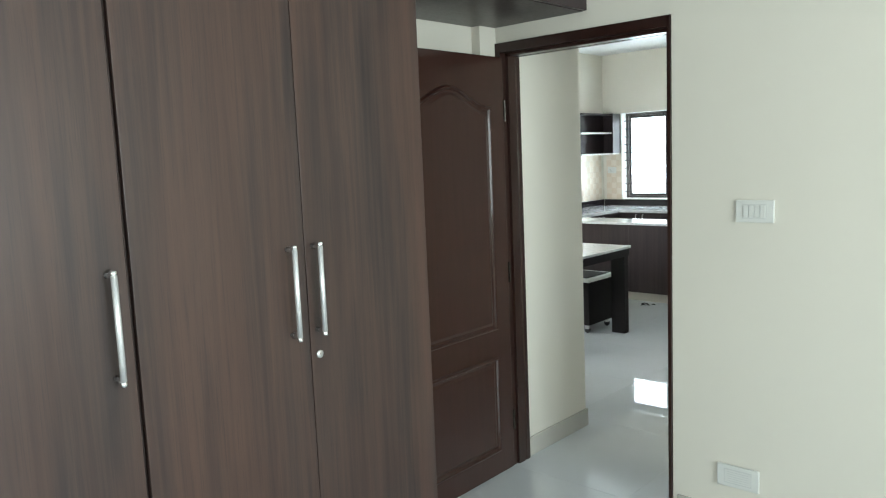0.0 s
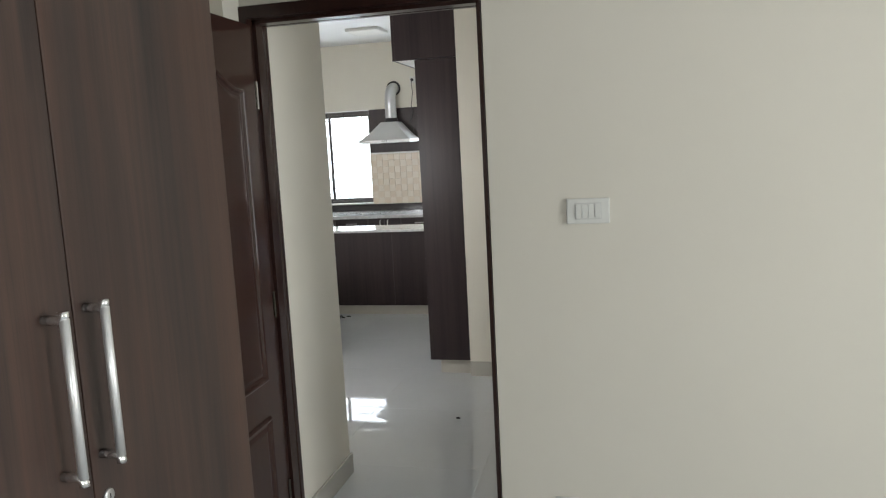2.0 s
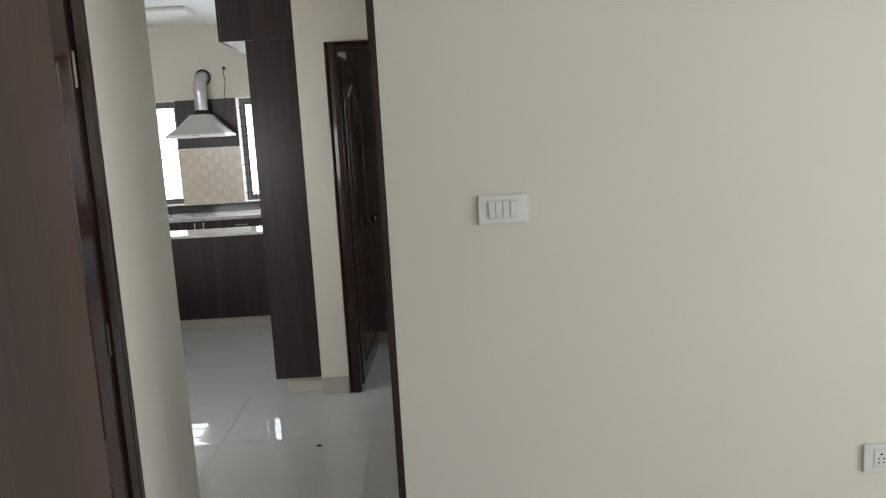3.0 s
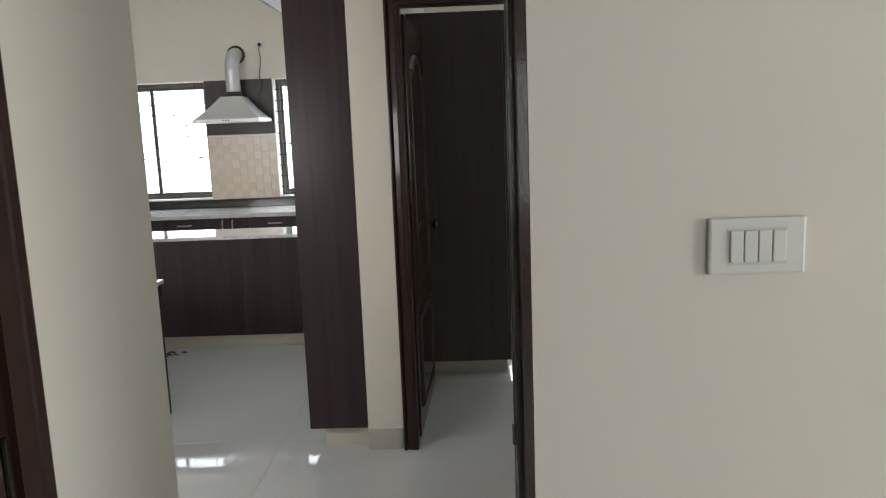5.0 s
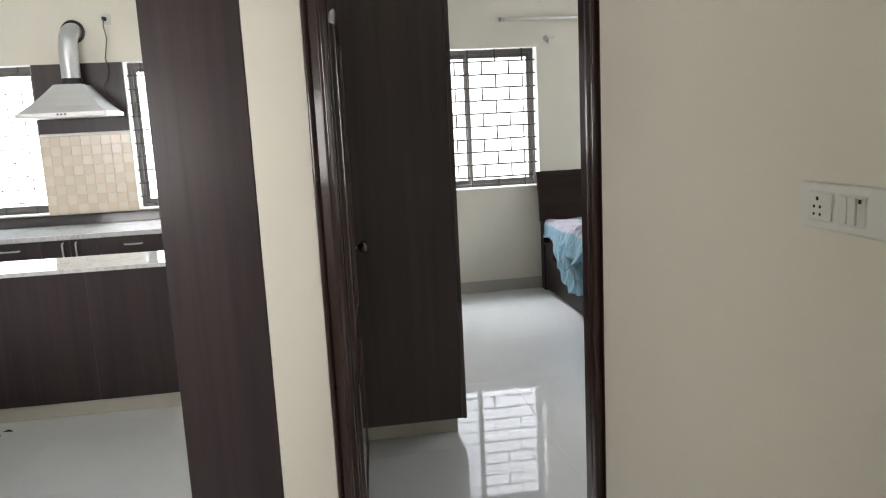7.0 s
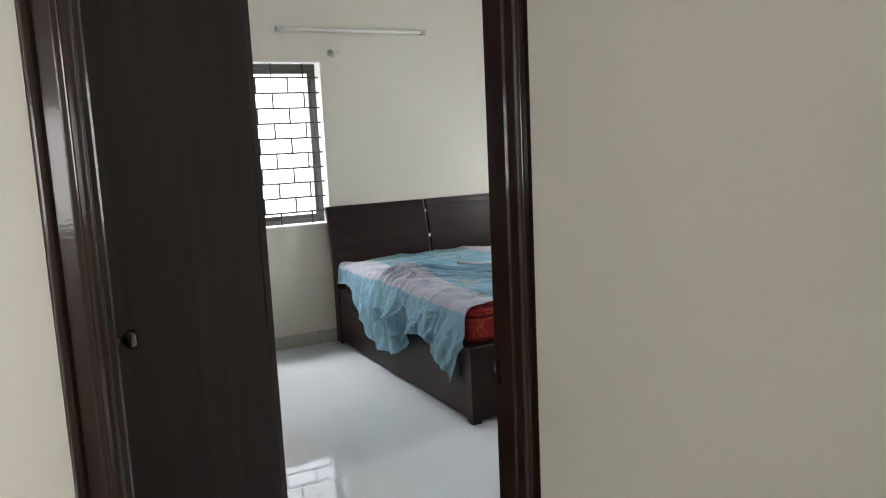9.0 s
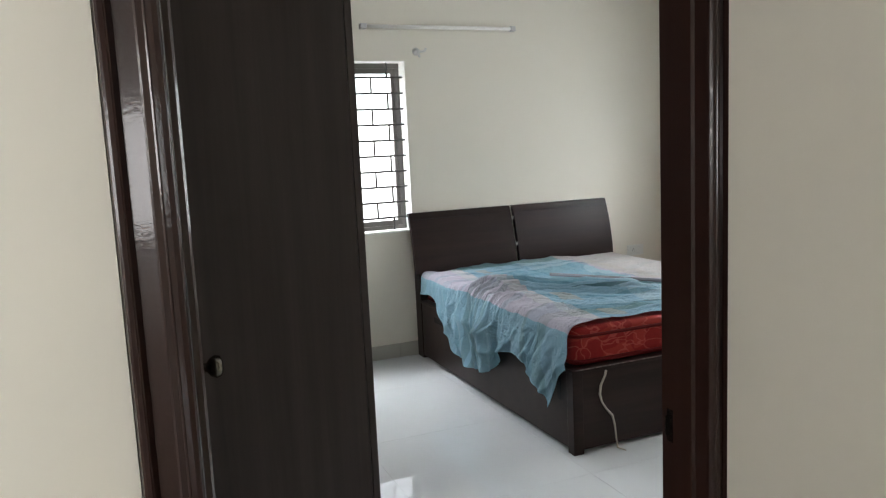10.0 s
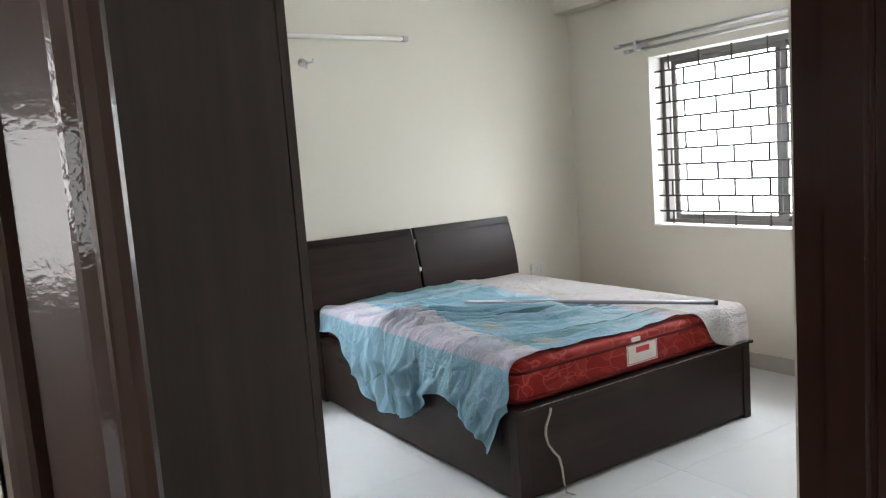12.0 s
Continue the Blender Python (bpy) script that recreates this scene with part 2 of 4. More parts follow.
def rod(bm, a, b, r, sides=8):
    a, b = Vector(a), Vector(b)
    m = Matrix.Translation((a + b) / 2) @ (b - a).to_track_quat("Z", "Y").to_matrix().to_4x4()
    bmesh.ops.create_cone(bm, cap_ends=True, segments=sides, radius1=r, radius2=r, depth=(b - a).length, matrix=m)
    return bm


def tube(bm, points, r, sides=10):
    """A round tube along points; r may be a number or one for each point."""
    points = [Vector(p) for p in points]
    rr = r if isinstance(r, (list, tuple)) else [r] * len(points)
    rings, side = [], None
    for i, p in enumerate(points):
        d = (points[min(i + 1, len(points) - 1)] - points[max(i - 1, 0)]).normalized()
        if side is None:
            side = d.orthogonal().normalized()
        side = (side - d * side.dot(d)).normalized()
        up = d.cross(side)
        rings.append([bm.verts.new(p + rr[i] * (math.cos(a) * side + math.sin(a) * up)) for a in (2 * math.pi * k / sides for k in range(sides))])
    for q, w in zip(rings, rings[1:]):
        for k in range(sides):
            bm.faces.new((q[k], q[(k + 1) % sides], w[(k + 1) % sides], w[k]))
    bm.faces.new(rings[0][::-1])
    bm.faces.new(rings[-1])
    return bm


def lathe(bm, m, profile, sides=20):
    """Turns (radius, height) points round the z axis of m."""
    rings = [[bm.verts.new(m @ Vector((r * math.cos(a), r * math.sin(a), h))) for a in (2 * math.pi * k / sides for k in range(sides))] for r, h in profile]
    for q, w in zip(rings, rings[1:]):
        for k in range(sides):
            bm.faces.new((q[k], q[(k + 1) % sides], w[(k + 1) % sides], w[k]))
    bm.faces.new(rings[0][::-1])
    bm.faces.new(rings[-1])
    return bm


def prism(bm, outline, z0, z1):
    """An upright prism over an outline of (x, y)."""
    low = [bm.verts.new((x, y, z0)) for x, y in outline]
    high = [bm.verts.new((x, y, z1)) for x, y in outline]
    bm.faces.new(low[::-1])
    bm.faces.new(high)
    for i in range(len(outline)):
        j = (i + 1) % len(outline)
        bm.faces.new((low[i], low[j], high[j], high[i]))
    return bm


def wall(name, x0, x1, y0, y1, openings=(), z1=CEIL, z0=0.0, material=None, label=""):
    """A wall with openings (along from, along to, low, high) cut right through it, along its longer side."""
    bm = bmesh.new()
    long_x = (x1 - x0) > (y1 - y0)
    a0, a1 = (x0, x1) if long_x else (y0, y1)
    cuts = sorted({a0, a1, *(v for o in openings for v in o[:2])})
    for a, b in zip(cuts, cuts[1:]):
        spans = [(z0, z1)]
        for o in openings:
            if o[0] <= a + 1e-6 and b - 1e-6 <= o[1]:
                spans = [(z0, o[2]), (o[3], z1)]
        for low, high in spans:
            if high - low > 1e-4:
                box(bm, *((a, b, y0, y1) if long_x else (x0, x1, a, b)), low, high)
    bmesh.ops.remove_doubles(bm, verts=bm.verts[:], dist=1e-5)
    seen = {}
    for f in bm.faces:
        seen.setdefault(tuple(round(c, 4) for c in f.calc_center_median()), []).append(f)
    bmesh.ops.delete(bm, geom=[f for fs in seen.values() if len(fs) > 1 for f in fs], context="FACES_ONLY")
    return tagged(part(name, bm, material or M["wall"]), label or "smooth cream painted wall", "wall", "", "structure")


# ---- the shell ----
FACE = 9.818
wall("wall_first_bedroom_east", 3.57, 3.70, -2.85, 6.40, [(2.42, 3.34, 0.0, 2.10)])
# Second opening is unseen, cut to let the living room's added lamp shine in.
wall("wall_living_west", 4.15, 4.27, 3.502, 6.40, [(3.56, 5.0, 1.18, 1.66), (5.30, 6.2, 0.0, 2.1)])
wall("wall_first_bedroom_north", -1.70, 3.57, 3.36, 3.50)
wall("wall_nook_pilaster", 3.45, 3.569, 3.31, 3.36)
# Unseen south wall, set far back so its window lights the passage stub.
wall("wall_first_bedroom_south", -1.85, 3.70, -3.0, -2.85, [(0.0, 2.4, 0.85, 2.05)])
# West opening is assumed too, out of view behind the walk's start.
wall("wall_first_bedroom_west", -1.85, -1.70, -2.85, 3.50, [(0.30, 2.10, 0.85, 2.05)])
wall("wall_passage_stub", 3.70, 4.273, 3.29, 3.50)
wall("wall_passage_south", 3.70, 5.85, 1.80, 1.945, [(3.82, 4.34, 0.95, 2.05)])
wall("wall_second_door", 5.85, 5.98, -1.32, 3.00, [(1.935, 2.832, 0.0, 2.10)])
wall("wall_kitchen_south", 5.98, FACE, 2.80, 3.00)
wall("wall_outer_east", FACE, 10.05, -1.47, 6.55, [(1.0, 2.16, 0.89, 2.058), (3.15, 4.30, 0.905, 2.055), (4.965, 6.12, 0.905, 2.055)])
wall("wall_second_bedroom_south", 5.85, FACE, -1.55, -1.32, [(7.30, 9.035, 0.89, 2.065)])
wall("wall_kitchen_north", 3.57, FACE, 6.40, 6.55)
tagged(block("ceiling", -1.85, 10.05, -3.0, 6.55, CEIL, CEIL + 0.12, M["ceiling"], bevel=0), "flat white painted ceiling", "ceiling", "", "structure")
beam = block("beam", 8.0, FACE - 0.003, -1.317, -1.18, 2.50, CEIL - 0.003, M["wall"], bevel=0.004)
tagged(beam, "cream painted beam along the bedroom wall", "beam", "", "structure")
floor = block("floor", -1.85, 10.05, -3.0, 6.55, -0.12, -0.0015, M["grout"], bevel=0)
tagged(floor, "polished cream vitrified tiles with thin joints", "floor", "", "structure")


def skirting(name, x0, x1, y0, y1):
    """A tile skirting, 0.1 m high, cut into lengths."""
    root = thing(name, ((x0 + x1) / 2, (y0 + y1) / 2, 0), "glossy cream tile skirting along the wall", "skirting", "", "structure")
    long_x = (x1 - x0) > (y1 - y0)
    a0, a1 = (x0, x1) if long_x else (y0, y1)
    count = max(1, round((a1 - a0) / 0.8))
    for i in range(count):
        a, b = a0 + (a1 - a0) * i / count + 0.0008, a0 + (a1 - a0) * (i + 1) / count - 0.0008
        block("skirting_tile", *((a, b, y0, y1) if long_x else (x0, x1, a, b)), 0.0, 0.10, M["skirting_grey"], root, "", 0.003)


skirting("skirting", 3.712, 4.285, 3.278, 3.29)
skirting("skirting", 4.273, 4.285, 3.291, 3.50)
skirting("skirting", 5.838, 5.85, 2.835, 2.998)
skirting("skirting", 3.715, 5.81, 1.945, 1.957)
skirting("skirting", FACE - 0.012, FACE, -1.31, 2.79)
skirting("skirting", 6.0, FACE - 0.013, -1.32, -1.308)
skirting("skirting", 5.98, 5.992, -1.30, 1.93)
skirting("skirting", 3.558, 3.57, -2.83, 2.40)


ground = tagged(block("ground", -40, 50, -45, 50, -3.4, -3.2, M["grout"], bevel=0), "pale bare ground outside below the windows", "ground", "", "structure")

# ---- doors ----
def jamb_outline(sign, outer, inner, x0, x1, step):
    """The plan of a door jamb: beads on its room side, a rebate on the side to which the leaf shuts. sign: which way the opening lies."""
    w = abs(inner - outer)
    k, rebate = w / 0.07, min(0.014, 0.36 * w)
    pts = [(x0 + 0.006, 0), (x0 + 0.001, 0.002), (x0, 0.005 * k), (x0, 0.010 * k), (x0 + 0.0015, 0.013 * k), (x0 + 0.006, 0.016 * k), (x0 + 0.0105, 0.019 * k), (x0 + 0.0028, 0.0405 * k), (x0 + 0.0012, 0.043 * k),
           (x0 + 0.0012, 0.050 * k), (x0, 0.052 * k), (x0 + 0.0012, 0.054 * k), (x0 + 0.0015, 0.060 * k), (x0 + 0.003, w - 0.004), (x0 + 0.007, w - 0.001), (x0 + 0.012, w),
           (x0 + 0.034, w), (x0 + 0.038, w - 0.005), (x0 + 0.044, w - 0.005), (x0 + 0.048, w), (x1 - step, w), (x1 - step, w - rebate), (x1, w - rebate), (x1, 0)]
    return [(x, outer + sign * d) for x, d in pts]


def door_frame(name, x0, x1, y_low, y_high, top, widths, width, flip):
    """widths: of the jambs at the low and the high y; width: of the head. flip: the rebate lies on the low-x side."""
    root = thing(name, ((x0 + x1) / 2, (y_low + y_high) / 2, 0), "glossy dark red-brown moulded wooden door frame", "door frame", "", "structure")
    for label, sign, outer, wide in (("jamb", 1, y_low, widths[0]), ("jamb", -1, y_high, widths[1])):
        o = jamb_outline(sign, outer, outer + sign * wide, 0.0, x1 - x0, 0.045)
        o = [((x1 - x) if flip else (x0 + x), y) for x, y in o]
        part(label, prism(bmesh.new(), o, 0.0, top), M["frame"], root)
    o = jamb_outline(1, 0.0, width, 0.0, x1 - x0, 0.045)
    bm = prism(bmesh.new(), [((x1 - x) if flip else (x0 + x), y) for x, y in o], y_low + widths[0] - 0.014, y_high - widths[1] + 0.014)
    bmesh.ops.transform(bm, verts=bm.verts[:], matrix=Matrix(((1, 0, 0, 0), (0, 0, 1, 0), (0, -1, 0, top), (0, 0, 0, 1))))
    part("head", bm, M["frame"], root)
    return root


def sweep(bm, loop, profile, lift):
    """A moulding swept round a closed loop of (a, b); profile of (inwards, height); lift maps (a, b, height) to a place."""
    n, rings = len(loop), []
    for i in range(n):
        p, q, r = Vector(loop[i - 1]), Vector(loop[i]), Vector(loop[(i + 1) % n])
        d0, d1 = (q - p).normalized(), (r - q).normalized()
        n0, n1 = Vector((-d0.y, d0.x)), Vector((-d1.y, d1.x))
        m = (n0 + n1).normalized()
        m = m / max(0.5, m.dot(n0))
        rings.append([bm.verts.new(lift(*(q + m * w), h)) for w, h in profile])
    for i in range(n):
        a, b = rings[i], rings[(i + 1) % n]
        for k in range(len(profile) - 1):
            bm.faces.new((a[k], b[k], b[k + 1], a[k + 1]))
    return bm


def arch_loop(w0, w1, low, high, rise):
    """A panel outline whose top swells up in the middle, as on moulded doors."""
    pts = [(w0, low), (w1, low)]
    for i in range(17):
        s = i / 16
        lift = rise * (0.5 - 0.5 * math.cos(2 * math.pi * min(1, max(0, (s - 0.08) / 0.84)))) ** 0.8
        pts.append((w1 + (w0 - w1) * s, high + lift))
    return pts


def panel_leaf(name, hinge, angle, width, height, thick, label, knob=True):
    """A moulded two-panel leaf, hinged at its own x = 0, both faces worked."""
    root = thing(name, hinge, label, "door", "", "")
    root.rotation_euler = (0, 0, radians(angle))
    block("slab", 0, width, -thick, 0, 0.006, height, M["door"], root, "", 0.003, True)
    edge = 0.105
    prof = [(0.0, -0.0005), (0.004, 0.009), (0.010, 0.013), (0.016, 0.011), (0.021, 0.003), (0.030, 0.0015), (0.044, 0.007), (0.05, 0.0075)]
    for side in (0, 1):
        lift = (lambda a, b, h: (a, h, b)) if side == 0 else (lambda a, b, h: (a, -thick - h, b))
        for loop in (arch_loop(edge, width - edge, 0.73, 1.80, 0.085), [(edge, 0.12), (width - edge, 0.12), (width - edge, 0.60), (edge, 0.60)]):
            bm = sweep(bmesh.new(), loop, prof, lift)
            part("panel_moulding", bm, M["door"], root, "", True)
            bm = bmesh.new()
            grown = sweep(bmesh.new(), loop, [(0.05, 0.0075), (0.051, 0.0075)], lift)
            ring = [v.co.copy() for v in grown.verts][::2]
            grown.free()
            bm.faces.new([bm.verts.new(c) for c in ring])
            part("raised_panel", bm, M["door"], root, "", True)
    if knob:
        for s in (1, -1):
            m = Matrix.Translation((width - 0.06, 0 if s == 1 else -thick, 0.975)) @ Matrix.Rotation(radians(-90 * s), 4, "X")
            bm = lathe(bmesh.new(), m, [(0.030, 0.0), (0.030, 0.005), (0.012, 0.009), (0.010, 0.026), (0.021, 0.034), (0.027, 0.046), (0.024, 0.058), (0.012, 0.063)])
            part("knob", bm, M["brass"], root, "dark bronze round knob", True, True)
    for z in (0.25, 1.0, 1.78):
        bm = rod(bmesh.new(), (-0.006, 0.002, z - 0.05), (-0.006, 0.002, z + 0.05), 0.006)
        part("hinge", bm, M["brass"], root, "", True)
    return root


door_frame("door_frame_1", 3.560, 3.706, 2.422, 3.338, 2.098, (0.022, 0.07), 0.058, True)
door_frame("door_frame_2", 5.818, 5.958, 1.937, 2.830, 2.098, (0.042, 0.070), 0.052, False)
panel_leaf("door_1", (3.556, 3.266, 0.0), 181.0, 0.80, 2.03, 0.036, "open glossy dark brown moulded door with arched panel")
panel_leaf("door_2", (5.962, 2.788, 0.0), -3.2, 0.78, 2.03, 0.036, "open glossy dark brown moulded bedroom door with arched panel")


for name, x0, x1, y0, y1, z in (("strike_plate", 3.612, 3.640, 2.4442, 2.4452, 1.0), ("strike_plate", 5.916, 5.944, 1.9652, 1.9662, 0.945)):
    keep = thing(name, ((x0 + x1) / 2, (y0 + y1) / 2, z), "small dark metal strike plate on the door jamb", "strike plate")
    block("plate", x0, x1, y0, y1, z - 0.03, z + 0.03, M["brass"], keep, "", 0.0003)
    block("lip", x1 - 0.004, x1 - 0.001, y1, y1 + 0.005, z - 0.018, z + 0.018, M["brass"], keep, "", 0.0008)


# ---- windows ----
def window(name, place, along, into, wide, low, high, sashes, label, bars=0.0046, slide=0.0):
    """A sliding window. place: the opening's first corner on the room face; along, into: unit directions; frame set back in the reveal."""
    p, a, d = Vector(place), Vector(along), Vector(into)
    root = thing(name, (p.x, p.y, low), label, "window", "", "structure")

    def bar(nm, u0, u1, w0, w1, z0, z1, mat, parent=root, lab="", bevel=0.002):
        c0, c1 = p + a * u0 + d * w0, p + a * u1 + d * w1
        return block(nm, min(c0.x, c1.x), max(c0.x, c1.x), min(c0.y, c1.y), max(c0.y, c1.y), z0, z1, mat, parent, lab, bevel)

    f, w0, w1 = 0.038, 0.125, 0.185
    for u0, u1, z0, z1 in ((0.0, wide, low + 0.002, low + f), (0.0, wide, high - f, high - 0.002), (0.002, f, low + f, high - f), (wide - f, wide - 0.002, low + f, high - f)):
        bar("window_frame", u0 + 0.002, u1 - 0.002, w0, w1, z0, z1, M["alu"], root, "dark brown metal frame")
    each = (wide - 2 * f) / sashes
    for i in range(sashes):
        lap = 0.012
        u0, u1, s = f + i * each - lap, f + (i + 1) * each + lap, 0.034
        if i == 0:
            u0, u1 = u0 + slide, u1 + slide
        e0 = w0 + 0.008 + (0.022 if i % 2 else 0.0)
        sash = bar("sash", u0, u0 + s, e0, e0 + 0.02, low + f, high - f, M["alu"])
        bar("sash_stile", u1 - s, u1, e0, e0 + 0.02, low + f, high - f, M["alu"], sash)
        bar("sash_rail", u0 + s, u1 - s, e0, e0 + 0.02, low + f, low + f + s, M["alu"], sash)
        bar("sash_rail", u0 + s, u1 - s, e0, e0 + 0.02, high - f - s, high - f, M["alu"], sash)
        pane = bar("pane", u0 + s, u1 - s, e0 + 0.008, e0 + 0.012, low + f + s, high - f - s, M["glass"], sash, "clear glass pane", 0)
        pane.visible_shadow = False
    c0, c1 = p + a * 0.003 - d * 0.012, p + a * (wide - 0.003) + d * 0.12
    sill = block("window_sill", min(c0.x, c1.x), max(c0.x, c1.x), min(c0.y, c1.y), max(c0.y, c1.y), low - 0.001, low + 0.012, M["reveal"], root, "white painted sill", 0.004)
    # the reveal's own white paint, in thin linings
    for u0, u1, z0, z1 in ((0.0, 0.004, low + 0.013, high - 0.004), (wide - 0.004, wide, low + 0.013, high - 0.004), (0.0, wide, high - 0.004, high)):
        bar("reveal_lining", u0, u1, 0.002, 0.122, z0, z1, M["reveal"], root, "white painted reveal", 0)
    # security grille: level rods let into the reveal, short uprights in a running bond
    grille = bmesh.new()
    rows, y_mid = 10, 0.062
    step = (high - low - 0.205) / (rows - 1)
    zs = [low + 0.10 + step * i for i in range(rows)]
    at = lambda u, z: p + a * u + d * y_mid + Vector((0, 0, z - p.z))
    for z in zs:
        rod(grille, at(0.003, z), at(wide - 0.003, z), bars, 6)
    gap = wide / max(1, round(wide / 0.25))
    for i in range(-1, rows):
        z0 = zs[i] if i >= 0 else low + 0.013
        z1 = zs[i + 1] if i + 1 < rows else high - 0.006
        u = gap * (0.5 if i % 2 else 1.0) if 0 <= i < rows - 1 else gap * 0.5
        while u < wide - 0.02:
            rod(grille, at(u, z0), at(u, z1), bars, 6)
            u += gap
    part("security_grille", grille, M["iron"], root, "black iron rods in a brick pattern")
    return root


window("window_1", (FACE, 4.965, 0), (0, 1, 0), (1, 0, 0), 1.155, 0.905, 2.055, 2, "bright kitchen window with brown frame and iron grille")
window("window_2", (FACE, 3.15, 0), (0, 1, 0), (1, 0, 0), 1.15, 0.905, 2.055, 2, "bright kitchen window beside the hood with iron grille")
window("window_3", (FACE, 1.0, 0), (0, 1, 0), (1, 0, 0), 1.16, 0.89, 2.058, 2, "bright bedroom window with brown frame and iron grille", 0.0064)
window("window_4", (9.035, -1.32, 0), (-1, 0, 0), (0, -1, 0), 1.735, 0.89, 2.065, 2, "wide bedroom window with brown frame and iron grille", 0.0068, 0.06)

# ---- wardrobe and loft in the first bedroom ----
def bar_handle(name, parent, face, x, z0, z1, label):
    """A chrome bar on two posts, in front of a face that looks along -y."""
    bm = tube(bmesh.new(), [(x, face + 0.001, z1 - 0.012), (x, face - 0.026, z1 - 0.012), (x, face - 0.034, z1 - 0.010), (x, face - 0.038, z1 - 0.004), (x, face - 0.038, z1 + 0.002)], 0.0085, 12)
    handle = part(name, bm, M["chrome"], parent, label, False, True)
    bm = tube(bmesh.new(), [(x, face + 0.001, z0 + 0.012), (x, face - 0.026, z0 + 0.012), (x, face - 0.034, z0 + 0.010), (x, face - 0.038, z0 + 0.004), (x, face - 0.038, z0 - 0.002)], 0.0085, 12)
    part("handle_foot", bm, M["chrome"], parent, label, False, True)
    bm = tube(bmesh.new(), [(x, face - 0.038, z0 + 0.010), (x, face - 0.038, z1 - 0.010)], 0.0078, 14)
    part("grip", bm, M["satin"], parent, "satin metal grip", False, True)
    return handle


M["satin"] = plain("satin_silver_metal", (0.80, 0.80, 0.79), 0.34, 0.65, 0.02)
WF = 2.848


def wardrobe_unit(x0, x1, doors, label):
    root = thing("wardrobe", ((x0 + x1) / 2, 3.1, 0), label, "wardrobe", "wardrobes along the bedroom wall")
    block("body", x0, x1, WF + 0.022, 3.357, 0.08, 2.168, M["laminate"], root, "", 0.001)
    block("plinth", x0 + 0.002, x1 - 0.002, WF + 0.06, 3.35, 0.0, 0.08, M["skirting"], root, "cream plinth", 0.001)
    for d0, d1, hx, lock in doors:
        door = block("wardrobe_door", d0, d1, WF, WF + 0.019, 0.075, 2.165, M["laminate"], root, "", 0.0018)
        bar_handle("handle", door, WF, hx, 1.055, 1.335, "chrome bar handle")
        if lock:
            m = Matrix.Translation((hx + 0.003, WF, 0.989)) @ Matrix.Rotation(radians(90), 4, "X")
            bm = lathe(bmesh.new(), m, [(0.0125, 0.0), (0.0125, 0.003), (0.011, 0.0045), (0.004, 0.0045)])
            part("lock", bm, M["steel"], door, "round metal cam lock", False, True)
            # A thin black slab stands for the shade in the slot.
            block("key_slot", hx + 0.002, hx + 0.004, WF - 0.0052, WF - 0.0044, 0.985, 0.993, M["gap"], door, "", 0)
    return root


wardrobe_unit(1.497, 2.553, [(1.4985, 2.0255, 1.963, False), (2.0285, 2.552, 2.056, True)], "tall brown wood-grain laminate wardrobe with two doors")
wardrobe_unit(0.95, 1.487, [(0.952, 1.4865, 1.438, False)], "tall brown wood-grain laminate wardrobe with one door")

loft = thing("loft_cabinet", (2.2, 3.08, 2.17), "dark laminate loft cabinet over wardrobe and door", "cabinet")
block("body", 0.95, 3.566, 2.824, 3.356, 2.172, CEIL - 0.004, M["dark"], loft, "", 0.001)
for i in range(5):
    a = 0.95 + 2.616 * i / 5
    block("loft_door", a + 0.0015, a + 2.616 / 5 - 0.0015, 2.803, 2.821, 2.174, CEIL - 0.02, M["dark"], loft, "", 0.0015)


